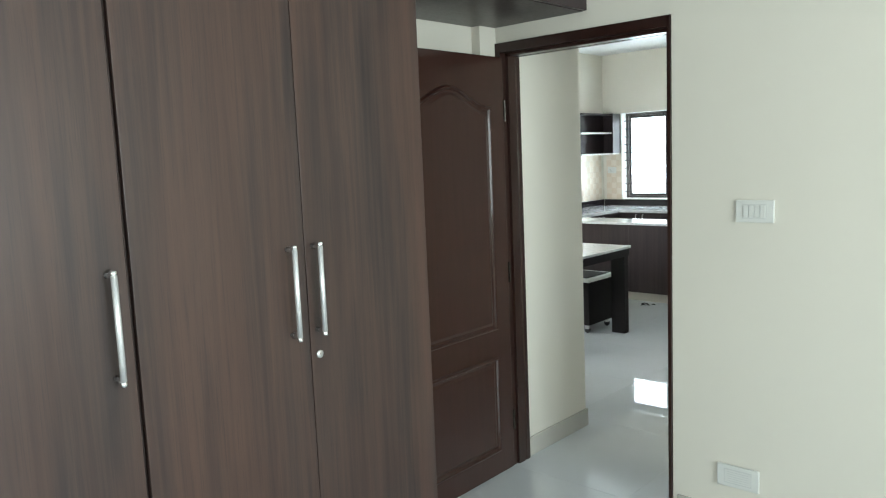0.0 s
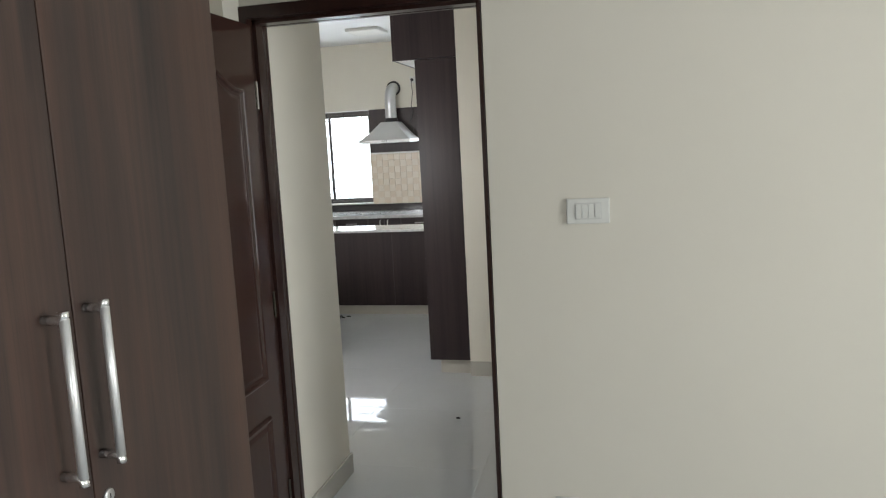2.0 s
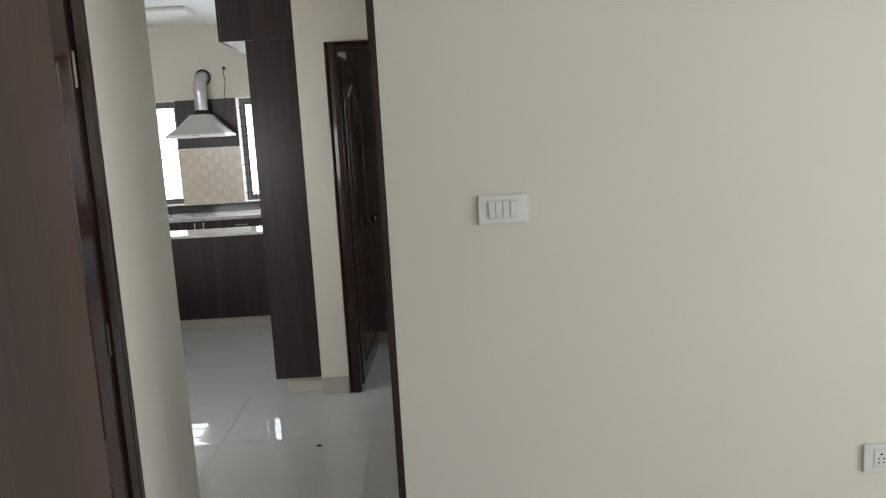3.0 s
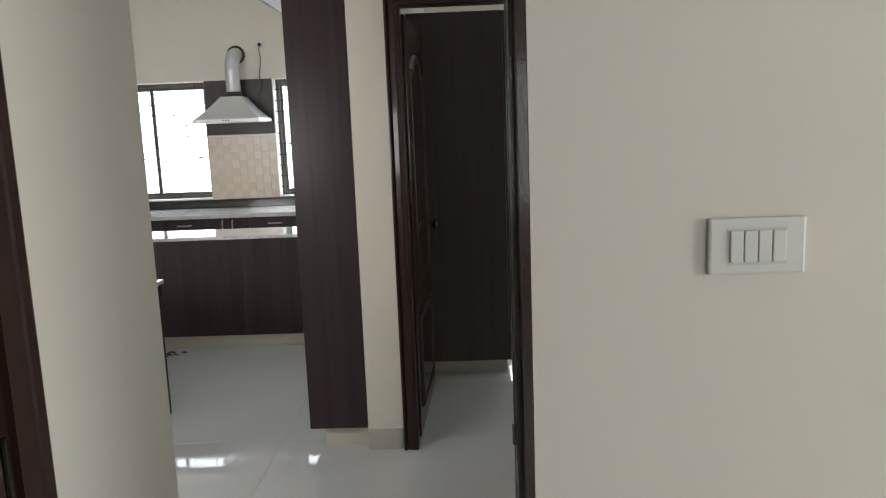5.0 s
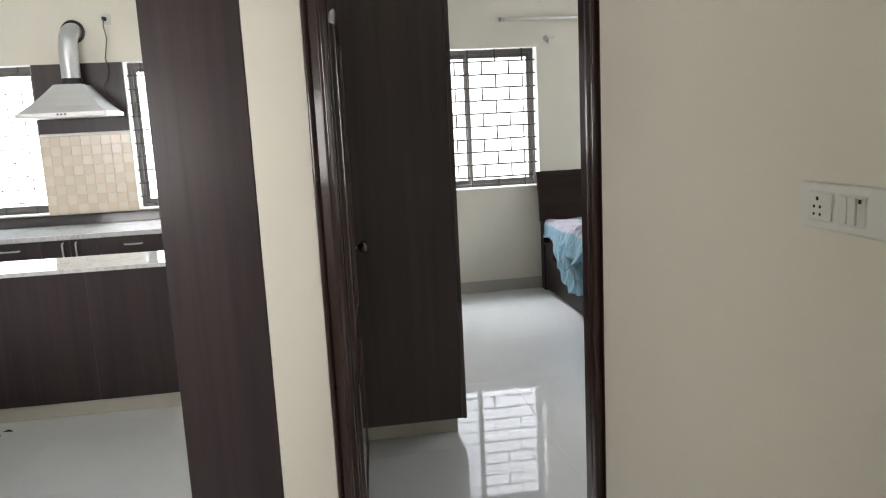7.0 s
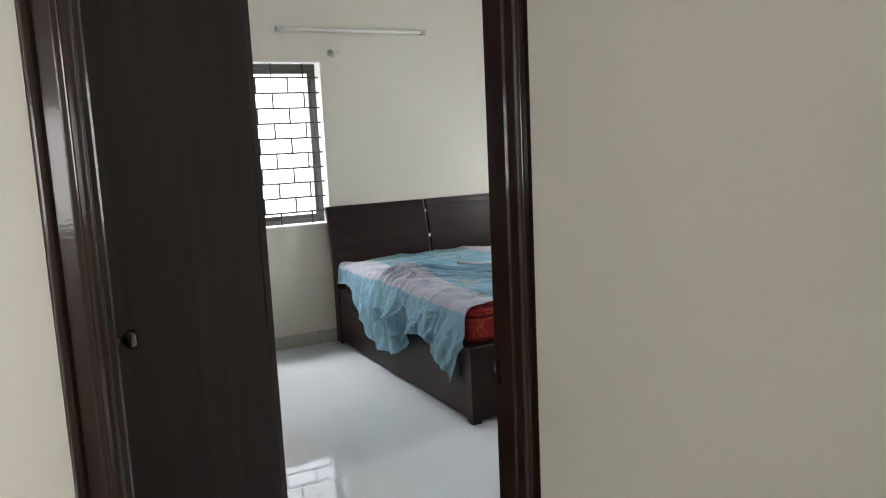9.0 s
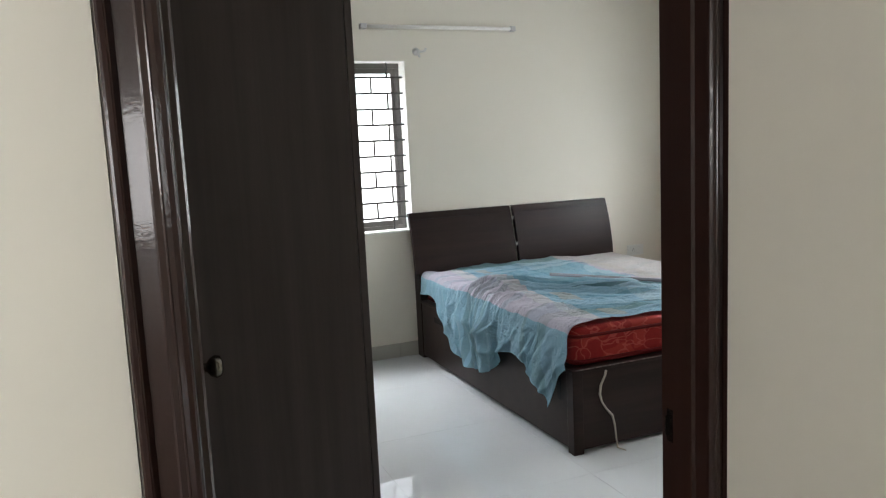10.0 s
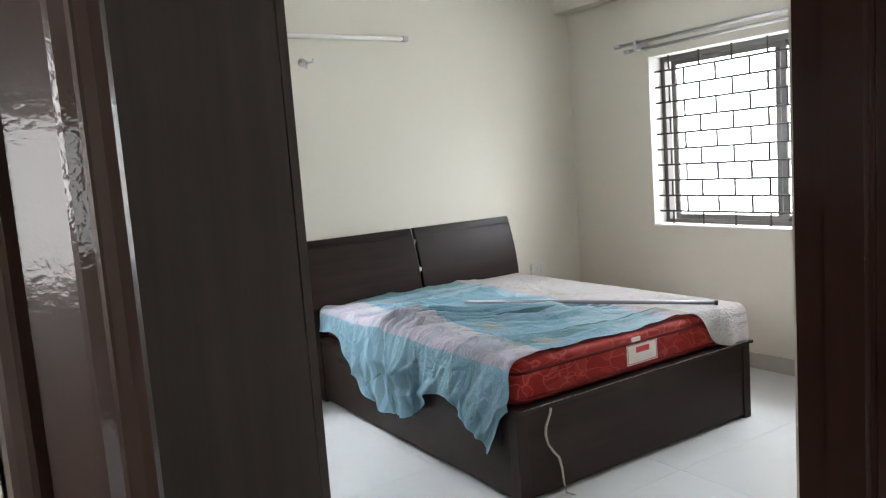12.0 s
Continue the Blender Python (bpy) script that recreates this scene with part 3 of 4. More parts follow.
# ---- switch plates ----
def plate(name, centre, out, wide, high, keys, label, kind="switch"):
    """A modular plate on a wall. out: the wall's outward direction along x or y; keys: (offset along, width, kind)."""
    c, d = Vector(centre), Vector(out)
    a = Vector((0, 0, 1)).cross(d)
    root = thing(name, centre, label, "switch" if kind == "switch" else "socket")

    def slab(nm, u0, u1, w0, w1, z0, z1, mat, parent, lab="", bevel=0.0015):
        p, q = c + a * u0 + d * w0, c + a * u1 + d * w1
        return block(nm, min(p.x, q.x), max(p.x, q.x), min(p.y, q.y), max(p.y, q.y), c.z + z0, c.z + z1, mat, parent, lab, bevel)

    body = slab("cover_plate", -wide / 2, wide / 2, 0.0, 0.011, -high / 2, high / 2, M["plastic"], root, "", 0.004)
    runs = []
    for u, w, sort in keys:
        if runs and u - w / 2 - runs[-1][1] < 0.004:
            runs[-1][1] = u + w / 2
        else:
            runs.append([u - w / 2, u + w / 2])
    for k0, k1 in runs:
        slab("inset", k0 - 0.003, k1 + 0.003, 0.0105, 0.0112, -high * 0.33, high * 0.33, M["plastic_grey"], root, "pale grey inset frame", 0.0004)
    for u, w, sort in keys:
        key = slab("rocker" if sort == "key" else "module", u - w / 2 + 0.0008, u + w / 2 - 0.0008, 0.0115, 0.0155 if sort == "key" else 0.0128, -high * 0.28, high * 0.28, M["plastic"], root, "", 0.0018)
        if sort == "socket":
            for du, dz, r in ((0, 0.013, 0.0038), (-0.008, -0.001, 0.003), (0.008, -0.001, 0.003), (-0.008, -0.014, 0.0028), (0.008, -0.014, 0.0028)):
                p = c + a * (u + du) + d * 0.0126 + Vector((0, 0, dz))
                # Flat black discs stand for the shade inside the holes.
                part("pin_hole", rod(bmesh.new(), p, p + d * 0.0006, r, 10), M["gap"], key, "dark pin hole")
        if sort == "louvre":
            for i in range(5):
                z = -high * 0.2 + i * high * 0.1
                slab("slot", u - w * 0.4, u + w * 0.4, 0.0126, 0.0132, z - 0.0012, z + 0.0012, M["plastic_grey"], key, "", 0)
        if sort == "fan":
            slab("regulator", u - 0.003, u + 0.004, 0.0155, 0.0165, 0.014, 0.021, M["gap"], key, "dark regulator lever", 0.001)
    return root


plate("switch_plate", (3.57, 2.084, 1.319), (-1, 0, 0), 0.144, 0.086, [(-0.0315, 0.021, "key"), (-0.0105, 0.021, "key"), (0.0105, 0.021, "key"), (0.0315, 0.021, "key")], "white switch plate with four rockers on cream wall")
plate("foot_light_plate", (3.57, 2.141, 0.243), (-1, 0, 0), 0.168, 0.092, [(0.0, 0.105, "louvre")], "white louvred foot light plate low on wall", "socket")
plate("socket_plate", (3.57, 0.909, 0.470), (-1, 0, 0), 0.155, 0.092, [(-0.023, 0.045, "socket"), (0.023, 0.022, "key")], "white power socket plate low on wall", "socket")
plate("switch_plate", (4.698, 1.945, 1.297), (0, 1, 0), 0.214, 0.081, [(-0.057, 0.040, "socket"), (-0.0265, 0.020, "key"), (0.0105, 0.0205, "key"), (0.031, 0.0205, "key"), (0.0515, 0.0205, "fan")], "white switch and socket plate in the passage")
plate("socket_plate", (FACE, -0.885, 0.575), (-1, 0, 0), 0.155, 0.086, [(-0.023, 0.045, "socket"), (0.023, 0.022, "key")], "white socket plate on wall beside headboard", "socket")
plate("socket_plate", (FACE, 6.265, 1.30), (-1, 0, 0), 0.13, 0.086, [(-0.02, 0.04, "socket"), (0.02, 0.02, "key")], "white socket plate on tiled kitchen wall", "socket")
plate("hood_socket", (FACE, 4.385, 2.372), (-1, 0, 0), 0.075, 0.08, [(0.0, 0.045, "socket")], "small white socket high on kitchen wall", "socket")

# ---- tall unit and wardrobe by the second door ----
tall = thing("tall_cabinet", (6.15, 3.14, 0), "dark wood-grain laminate tall cabinet beside the doorway", "cabinet")
block("end_panel", 5.852, 5.872, 3.003, 3.280, 0.107, 2.131, M["dark"], tall, "", 0.0015)
block("body", 5.874, 6.45, 3.003, 3.262, 0.11, 2.131, M["dark"], tall, "", 0.001)
for i in range(2):
    a = 5.874 + 0.288 * i
    block("cabinet_door", a + 0.0015, a + 0.2865, 3.264, 3.282, 0.107, 2.129, M["dark"], tall, "", 0.0015)
block("plinth", 5.905, 6.44, 3.004, 3.222, 0.0, 0.107, M["skirting"], tall, "cream tile plinth", 0.002)
top = thing("overhead_cabinet", (6.15, 3.2, 2.13), "dark laminate overhead cabinet with white underside", "cabinet")
block("end_panel", 5.852, 5.872, 3.003, 3.412, 2.134, CEIL - 0.004, M["dark"], top, "", 0.0015)
block("body", 5.874, 6.45, 3.003, 3.41, 2.14, CEIL - 0.004, M["dark"], top, "", 0.001)
block("bottom_board", 5.874, 6.45, 3.29, 3.41, 2.134, 2.139, M["reveal"], top, "white underside", 0)
for i in range(2):
    a = 5.853 + 0.298 * i
    block("cabinet_door", a + 0.0015, a + 0.2965, 3.413, 3.431, 2.134, CEIL - 0.02, M["dark"], top, "", 0.0015)

second = thing("wardrobe", (7.7, 2.5, 0), "near-black laminate bedroom wardrobe on a cream plinth", "wardrobe")
block("end_panel", 6.868, 6.888, 2.252, 2.797, 0.10, 2.165, M["dark_side"], second, "", 0.0015)
block("body", 6.890, 8.47, 2.254, 2.797, 0.10, 2.165, M["dark_side"], second, "", 0.001)
block("plinth", 6.955, 8.46, 2.262, 2.79, 0.0, 0.10, M["skirting"], second, "cream tile plinth", 0.002)
for i in range(3):
    a = 6.868 + 0.534 * i
    door = block("wardrobe_door", a, a + 0.531, 2.230, 2.250, 0.098, 2.163, M["dark_side"], second, "", 0.0015)
    bar_handle("handle", door, 2.230, a + (0.315 if i == 0 else 0.06), 1.045, 1.305, "chrome bar handle")

# ---- kitchen ----
island = thing("breakfast_bar", (7.83, 4.6, 0), "dark wood-grain laminate breakfast bar with cream plinth", "kitchen counter")
block("core", 7.685, 8.0, 3.32, 5.62, 0.09, 0.797, M["dark"], island, "", 0.001)
for i in range(3):
    a = 3.32 + 2.3 * i / 3
    block("front_panel", 7.664, 7.683, a + 0.0006, a + 2.3 / 3 - 0.0006, 0.092, 0.797, M["dark"], island, "", 0.001)
block("plinth", 7.70, 7.99, 3.33, 5.61, 0.0, 0.09, M["skirting"], island, "cream tile plinth", 0.002)
tagged(block("bar_top", 7.622, 8.055, 3.31, 5.63, 0.798, 0.821, M["marble"], None, "", 0.003), "pale polished stone top of the breakfast bar", "worktop")


def base_unit(y0, y1, style):
    root = thing("base_cabinet", (9.45, (y0 + y1) / 2, 0), "dark laminate kitchen base cabinet with steel handles", "cabinet", "kitchen base cabinets")
    block("body", 9.19, FACE - 0.003, y0 + 0.001, y1 - 0.001, 0.09, 0.783, M["dark"], root, "", 0.001)
    block("plinth", 9.24, FACE - 0.01, y0 + 0.001, y1 - 0.001, 0.0, 0.09, M["skirting"], root, "cream plinth", 0.001)
    mid = (y0 + y1) / 2
    if style == "drawers":
        for z0, z1 in ((0.60, 0.78), (0.36, 0.597), (0.095, 0.357)):
            d = block("drawer_front", 9.17, 9.188, y0 + 0.002, y1 - 0.002, z0, z1, M["dark"], root, "", 0.0015)
            bm = tube(bmesh.new(), [(9.171, mid - 0.06, z1 - 0.055), (9.145, mid - 0.058, z1 - 0.055), (9.145, mid + 0.058, z1 - 0.055), (9.171, mid + 0.06, z1 - 0.055)], 0.006)
            part("handle", bm, M["steel"], d, "steel bar handle", False, True)
    else:
        for a, b, h in ((y0, mid, mid - 0.045), (mid, y1, mid + 0.045)):
            d = block("cabinet_door", 9.17, 9.188, a + 0.0015, b - 0.0015, 0.095, 0.78, M["dark"], root, "", 0.0015)
            bm = tube(bmesh.new(), [(9.171, h, 0.76), (9.145, h, 0.758), (9.145, h, 0.642), (9.171, h, 0.64)], 0.006)
            part("handle", bm, M["steel"], d, "steel bar handle", False, True)


for y0, y1, style in ((3.02, 3.46, "doors"), (3.46, 3.98, "doors"), (3.98, 4.44, "drawers"), (4.44, 4.84, "doors"), (4.84, 5.24, "drawers"), (5.24, 5.80, "doors")):
    base_unit(y0, y1, style)
side_base = thing("corner_cabinet", (9.0, 6.1, 0), "dark laminate corner kitchen cabinet with steel handles", "cabinet", "kitchen base cabinets")
block("body", 8.30, FACE - 0.003, 5.84, 6.397, 0.09, 0.783, M["dark"], side_base, "", 0.001)
block("plinth", 8.31, FACE - 0.01, 5.90, 6.39, 0.0, 0.09, M["skirting"], side_base, "cream plinth", 0.001)
for i in range(2):
    a = 8.30 + 0.44 * i
    d = block("cabinet_door", a + 0.0015, a + 0.4385, 5.818, 5.838, 0.095, 0.78, M["dark"], side_base, "", 0.0015)
    h = a + (0.40 if i == 0 else 0.05)
    part("handle", tube(bmesh.new(), [(h, 5.819, 0.755), (h, 5.793, 0.753), (h, 5.793, 0.637), (h, 5.819, 0.635)], 0.006), M["steel"], d, "steel bar handle", False, True)
worktop = thing("worktop", (9.5, 4.7, 0.783), "pale polished stone kitchen worktop with dark upstand", "worktop")
block("slab", 9.145, FACE - 0.002, 3.01, 6.398, 0.785, 0.820, M["marble"], worktop, "", 0.003)
block("return_slab", 8.28, 9.144, 5.795, 6.398, 0.785, 0.820, M["marble"], worktop, "", 0.003)
block("upstand", FACE - 0.022, FACE - 0.001, 3.01, 6.378, 0.8215, 0.902, M["granite"], worktop, "dark granite upstand", 0.002)
block("upstand", 8.28, FACE - 0.024, 6.38, 6.399, 0.8215, 0.902, M["granite"], worktop, "dark granite upstand", 0.002)

panel = block("wall_panel", FACE - 0.016, FACE - 0.001, 4.303, 4.962, 1.532, 2.052, M["dark"], None, "", 0.002)
tagged(panel, "dark laminate panel on wall behind the hood", "wall panel")

hood = thing("cooker_hood", (9.55, 4.63, 1.64), "pyramid-shaped brushed steel cooker hood with bent duct", "cooker hood")
bm = bmesh.new()
low = [(9.335, 4.335), (9.335, 4.935), (9.80, 4.935), (9.80, 4.335)]
high = [(9.555, 4.545), (9.555, 4.735), (9.80, 4.735), (9.80, 4.545)]
rings = []
for s, z in ((0.0, 1.675), (0.25, 1.722), (0.5, 1.772), (0.75, 1.826), (1.0, 1.884)):
    k = s ** 0.93
    rings.append([bm.verts.new((a[0] + (b[0] - a[0]) * k, a[1] + (b[1] - a[1]) * k, z)) for a, b in zip(low, high)])
for q, w in zip(rings, rings[1:]):
    for i in range(4):
        bm.faces.new((q[i], q[(i + 1) % 4], w[(i + 1) % 4], w[i]))
bm.faces.new(rings[-1])
bm.faces.new(rings[0][::-1])
part("canopy", bm, M["hood_steel"], hood)
block("rim", 9.325, 9.80, 4.325, 4.945, 1.645, 1.676, M["hood_steel"], hood, "bright steel rim", 0.004)
block("filter_panel", 9.36, 9.78, 4.36, 4.91, 1.640, 1.644, M["aluminium"], hood, "grey mesh filter", 0)
for i in range(3):
    block("button", 9.320, 9.326, 4.60 + 0.025 * i, 4.612 + 0.025 * i, 1.655, 1.667, M["black"], hood, "", 0.001)
collar = lathe(bmesh.new(), Matrix.Translation((9.68, 4.64, 1.884)), [(0.082, 0.0), (0.082, 0.016), (0.076, 0.02), (0.076, 0.045), (0.07, 0.048)])
part("collar", collar, M["black"], hood, "dark duct collar", False, True)
bend = [(9.68, 4.64, 1.90 + 0.012 * i) for i in range(18)]
for i in range(1, 15):
    a = radians(6.4 * i)
    bend.append((9.68 + 0.13 * (1 - math.cos(a)), 4.64 - 0.01 * i / 14, 2.104 + 0.03 + 0.15 * math.sin(a)))
bend.append((9.822, 4.63, 2.287))
part("duct", tube(bmesh.new(), bend, [0.066 + 0.0022 * (i % 2) for i in range(len(bend))], 22), M["duct"], hood, "ribbed aluminium duct", False, True)
m = Matrix.Translation((FACE - 0.001, 4.63, 2.287)) @ Matrix.Rotation(radians(-90), 4, "Y")
part("wall_ring", lathe(bmesh.new(), m, [(0.088, 0.0), (0.088, 0.006), (0.07, 0.010)]), M["black"], hood, "dark wall ring", False, True)
plug = thing("plug_and_cable", (9.79, 4.385, 2.37), "black plug and thin cable of the hood", "cable")
part("plug", tube(bmesh.new(), [(9.803, 4.388, 2.372), (9.775, 4.388, 2.372), (9.765, 4.389, 2.362)], [0.017, 0.016, 0.008]), M["black"], plug, "", False, True)
cable = [(9.768, 4.389, 2.364), (9.765, 4.392, 2.31), (9.785, 4.385, 2.23), (9.792, 4.40, 2.15), (9.795, 4.415, 2.08), (9.79, 4.395, 2.0), (9.78, 4.41, 1.92), (9.76, 4.45, 1.86), (9.74, 4.40, 1.80), (9.75, 4.375, 1.73)]
part("cable", tube(bmesh.new(), cable, 0.0035, 6), M["black"], plug, "", False, True)

shelf = thing("corner_shelf", (9.6, 6.3, 1.51), "dark laminate open corner shelf with pale shelf edges", "shelf")
block("back_panel", FACE - 0.014, FACE - 0.001, 6.135, 6.384, 1.53, 2.05, M["dark"], shelf, "", 0.001)
block("back_panel", 8.95, FACE - 0.002, 6.386, 6.399, 1.53, 2.05, M["dark"], shelf, "", 0.001)
block("side_board", FACE - 0.20, FACE - 0.015, 6.135, 6.150, 1.53, 2.05, M["dark"], shelf, "", 0.001)
for z in (1.512, 1.79, 2.035):
    b = block("shelf_board", 8.95, FACE - 0.015, 6.20, 6.385, z, z + 0.018, M["reveal"] if z < 2 else M["dark"], shelf, "pale shelf board" if z < 2 else "", 0.001)
    block("shelf_return", FACE - 0.19, FACE - 0.015, 6.151, 6.199, z, z + 0.018, M["reveal"] if z < 2 else M["dark"], shelf, "", 0.001)

lamp = thing("ceiling_light", (8.82, 4.59, CEIL), "flat square white ceiling light, switched off", "ceiling light")
block("frame", 8.64, 9.0, 4.41, 4.77, CEIL - 0.034, CEIL - 0.002, M["plastic"], lamp, "", 0.006)
block("diffuser", 8.665, 8.975, 4.435, 4.745, CEIL - 0.037, CEIL - 0.033, M["reveal"], lamp, "white diffuser", 0.001)

# ---- dining table and stool ----
table = thing("dining_table", (5.97, 4.9, 0), "dark wooden dining table with pale polished top", "dining table")
block("tabletop", 5.53, 6.412, 4.150, 5.62, 0.737, 0.759, M["marble"], table, "pale polished stone top", 0.003)
block("apron", 5.54, 6.402, 4.160, 4.182, 0.672, 0.736, M["blackwood"], table, "", 0.002)
block("apron", 5.54, 6.402, 5.588, 5.61, 0.672, 0.736, M["blackwood"], table, "", 0.002)
block("apron", 6.380, 6.402, 4.183, 5.587, 0.672, 0.736, M["blackwood"], table, "", 0.002)
block("apron", 5.54, 5.562, 4.183, 5.587, 0.672, 0.736, M["blackwood"], table, "", 0.002)
for x0 in (5.54, 6.335):
    for y0 in (4.172, 5.47):
        block("leg", x0, x0 + 0.067, y0, y0 + 0.128, 0.0, 0.672, M["blackwood"], table, "", 0.003)

stool = thing("stool", (6.37, 4.62, 0), "dark wooden box stool with pale top on casters", "stool")
block("body", 6.155, 6.575, 4.415, 4.83, 0.075, 0.452, M["blackwood"], stool, "", 0.003)
block("seat_board", 6.14, 6.590, 4.402, 4.845, 0.453, 0.482, M["reveal"], stool, "pale laminate top edge", 0.003)
block("seat_pad", 6.185, 6.545, 4.445, 4.80, 0.4825, 0.486, M["blackwood"], stool, "dark inset pad", 0.001)
for x in (6.20, 6.53):
    for y in (4.46, 4.785):
        fork = part("caster", box(bmesh.new(), x - 0.011, x + 0.011, y - 0.018, y + 0.018, 0.034, 0.076, 0.002), M["steel"], stool, "steel caster fork")
        part("wheel", rod(bmesh.new(), (x - 0.0095, y, 0.0245), (x + 0.0095, y, 0.0245), 0.0245, 18), M["black"], fork, "black rubber wheel")

# ---- bed ----
bed = thing("bed", (8.78, 0.24, 0), "dark wenge wooden double bed with two-part headboard", "bed")
BL, BR, BF = 1.016, -0.548, 7.764
block("side_board", BF + 0.03, 9.70, BL - 0.030, BL - 0.006, 0.02, 0.395, M["bedwood"], bed, "", 0.002)
block("side_board", BF + 0.03, 9.70, BR + 0.006, BR + 0.030, 0.02, 0.395, M["bedwood"], bed, "", 0.002)
block("foot_board", BF + 0.006, BF + 0.030, BR + 0.055, BL - 0.055, 0.02, 0.395, M["bedwood"], bed, "", 0.002)
for y0, y1 in ((BR, BR + 0.055), (BL - 0.055, BL)):
    block("foot_post", BF, BF + 0.055, y0, y1, 0.0, 0.395, M["bedwood"], bed, "", 0.003)
    block("head_post", 9.70, 9.80, y0, y1, 0.0, 0.60, M["bedwood"], bed, "", 0.003)
block("top_rail", BF - 0.012, BF + 0.075, BR - 0.018, BL + 0.008, 0.396, 0.414, M["bedwood"], bed, "", 0.004)
block("top_rail", BF + 0.076, 9.70, BL - 0.06, BL + 0.006, 0.396, 0.412, M["bedwood"], bed, "", 0.004)
block("top_rail", BF + 0.076, 9.70, BR - 0.006, BR + 0.06, 0.396, 0.412, M["bedwood"], bed, "", 0.004)
worn = Nodes("scuffed_edge")
M["worn"] = worn.done(worn.ramp(worn.noise(worn.coords((6, 6, 6)), 9, 5, 0.7), [(0.42, (0.03, 0.02, 0.018)), (0.58, (0.26, 0.24, 0.22))]), 0.7)
block("worn_edge", BF - 0.0128, BF - 0.0085, BR + 0.03, BL - 0.01, 0.4118, 0.4146, M["worn"], bed, "pale scuffed edge", 0.0008)
block("mattress_base", BF + 0.08, 9.69, BR + 0.062, BL - 0.062, 0.36, 0.394, M["bedwood"], bed, "", 0.001)
block("head_panel", 9.72, 9.745, BR + 0.056, BL - 0.056, 0.05, 0.60, M["bedwood"], bed, "", 0.002)
# Flush black strip: the recess's shade is put into its colour.
block("pull_recess", 9.30, 9.48, BL - 0.0065, BL - 0.0055, 0.30, 0.335, M["gap"], bed, "dark finger recess", 0)
block("pull_recess", 7.88, 7.91, BL - 0.0065, BL - 0.004, 0.24, 0.36, M["gap"], bed, "dark latch", 0)


def headboard(y0, y1):
    """A gently bowed upholstered-looking board that leans back."""
    bm = bmesh.new()
    ny, nz, rows = 8, 22, []
    for side in (0, 1):
        grid = []
        for j in range(nz + 1):
            s = j / nz
            z = 0.605 + 0.413 * s
            x = 9.655 + 0.095 * s ** 1.6 + 0.032 * side
            grid.append([bm.verts.new((x, y0 + (y1 - y0) * i / ny, z)) for i in range(ny + 1)])
        rows.append(grid)
    for side, grid in enumerate(rows):
        for j in range(nz):
            for i in range(ny):
                bm.faces.new((grid[j][i], grid[j][i + 1], grid[j + 1][i + 1], grid[j + 1][i]))
    f, b = rows
    for j in range(nz):
        bm.faces.new((f[j][0], f[j + 1][0], b[j + 1][0], b[j][0]))
        bm.faces.new((f[j][ny], b[j][ny], b[j + 1][ny], f[j + 1][ny]))
    for i in range(ny):
        bm.faces.new((f[0][i], b[0][i], b[0][i + 1], f[0][i + 1]))
        bm.faces.new((f[nz][i], f[nz][i + 1], b[nz][i + 1], b[nz][i]))
    rim = [e for e in bm.edges if e.calc_face_angle(0) > 0.9]
    bmesh.ops.bevel(bm, geom=rim, offset=0.006, segments=2, profile=0.6, affect="EDGES")
    ob = part("headboard", bm, M["bedwood"], bed)
    # a black strip under the top edge paints the shade of a shallow groove
    block("groove", 9.727, 9.7285, y0 + 0.02, y1 - 0.02, 0.972, 0.975, M["gap"], ob, "", 0)
    return ob


headboard(0.272, 1.056)
headboard(-0.560, 0.248)
for z in (0.93, 0.745):
    block("clip", 9.675 + 0.05 * (z > 0.9), 9.70 + 0.05 * (z > 0.9), 0.249, 0.271, z - 0.014, z + 0.014, M["chrome"], bed, "bright metal clip", 0.001)


def quilted():
    n = Nodes("red_quilted_fabric")
    v = n.coords((2.2, 3.2, 5.0))
    w = n.put("ShaderNodeTexVoronoi", Scale=2.6)
    w.feature = "DISTANCE_TO_EDGE"
    warp = n.put("ShaderNodeVectorMath")
    warp.operation = "ADD"
    nz = n.put("ShaderNodeTexNoise", Scale=1.6)
    n.link(v, nz.inputs["Vector"])
    n.link(v, warp.inputs[0])
    n.link(nz.outputs["Color"], warp.inputs[1])
    n.link(warp.outputs[0], w.inputs["Vector"])
    line = n.maths("LESS_THAN", w.outputs["Distance"], 0.035)
    leaf = n.maths("MULTIPLY", n.maths("GREATER_THAN", n.noise(warp.outputs[0], 2.1, 1), 0.56), 0.4)
    c = n.mix(n.noise(v, 30, 5), (0.17, 0.009, 0.010), (0.25, 0.015, 0.014))
    c = n.mix(leaf, c, (0.33, 0.045, 0.03))
    c = n.mix(n.maths("MULTIPLY", line, 0.4), c, (0.42, 0.11, 0.08))
    n.bump(n.maths("ADD", n.noise(n.coords(), 420, 2), n.maths("MULTIPLY", w.outputs["Distance"], 6.0)), 0.3, 0.003)
    return n.done(c, 0.72, Specular_IOR_Level=0.15)


M["quilt"] = quilted()
M["piping"] = plain("dark_red_piping", (0.10, 0.008, 0.008), 0.85, Specular_IOR_Level=0.15)
M["print"] = plain("red_print", (0.45, 0.02, 0.03), 0.5)
MT, MB, MX0, MX1, MY0, MY1 = 0.597, 0.414, 7.795, 9.66, -0.525, 0.990
mattress = thing("mattress", (8.7, 0.23, MB), "red patterned spring mattress with piped edges", "mattress")
bm = box(bmesh.new(), MX0, MX1, MY0, MY1, MB, MT)
bmesh.ops.bevel(bm, geom=[e for e in bm.edges if abs(e.verts[0].co.z - e.verts[1].co.z) > 0.1], offset=0.06, segments=5, profile=0.5, affect="EDGES")
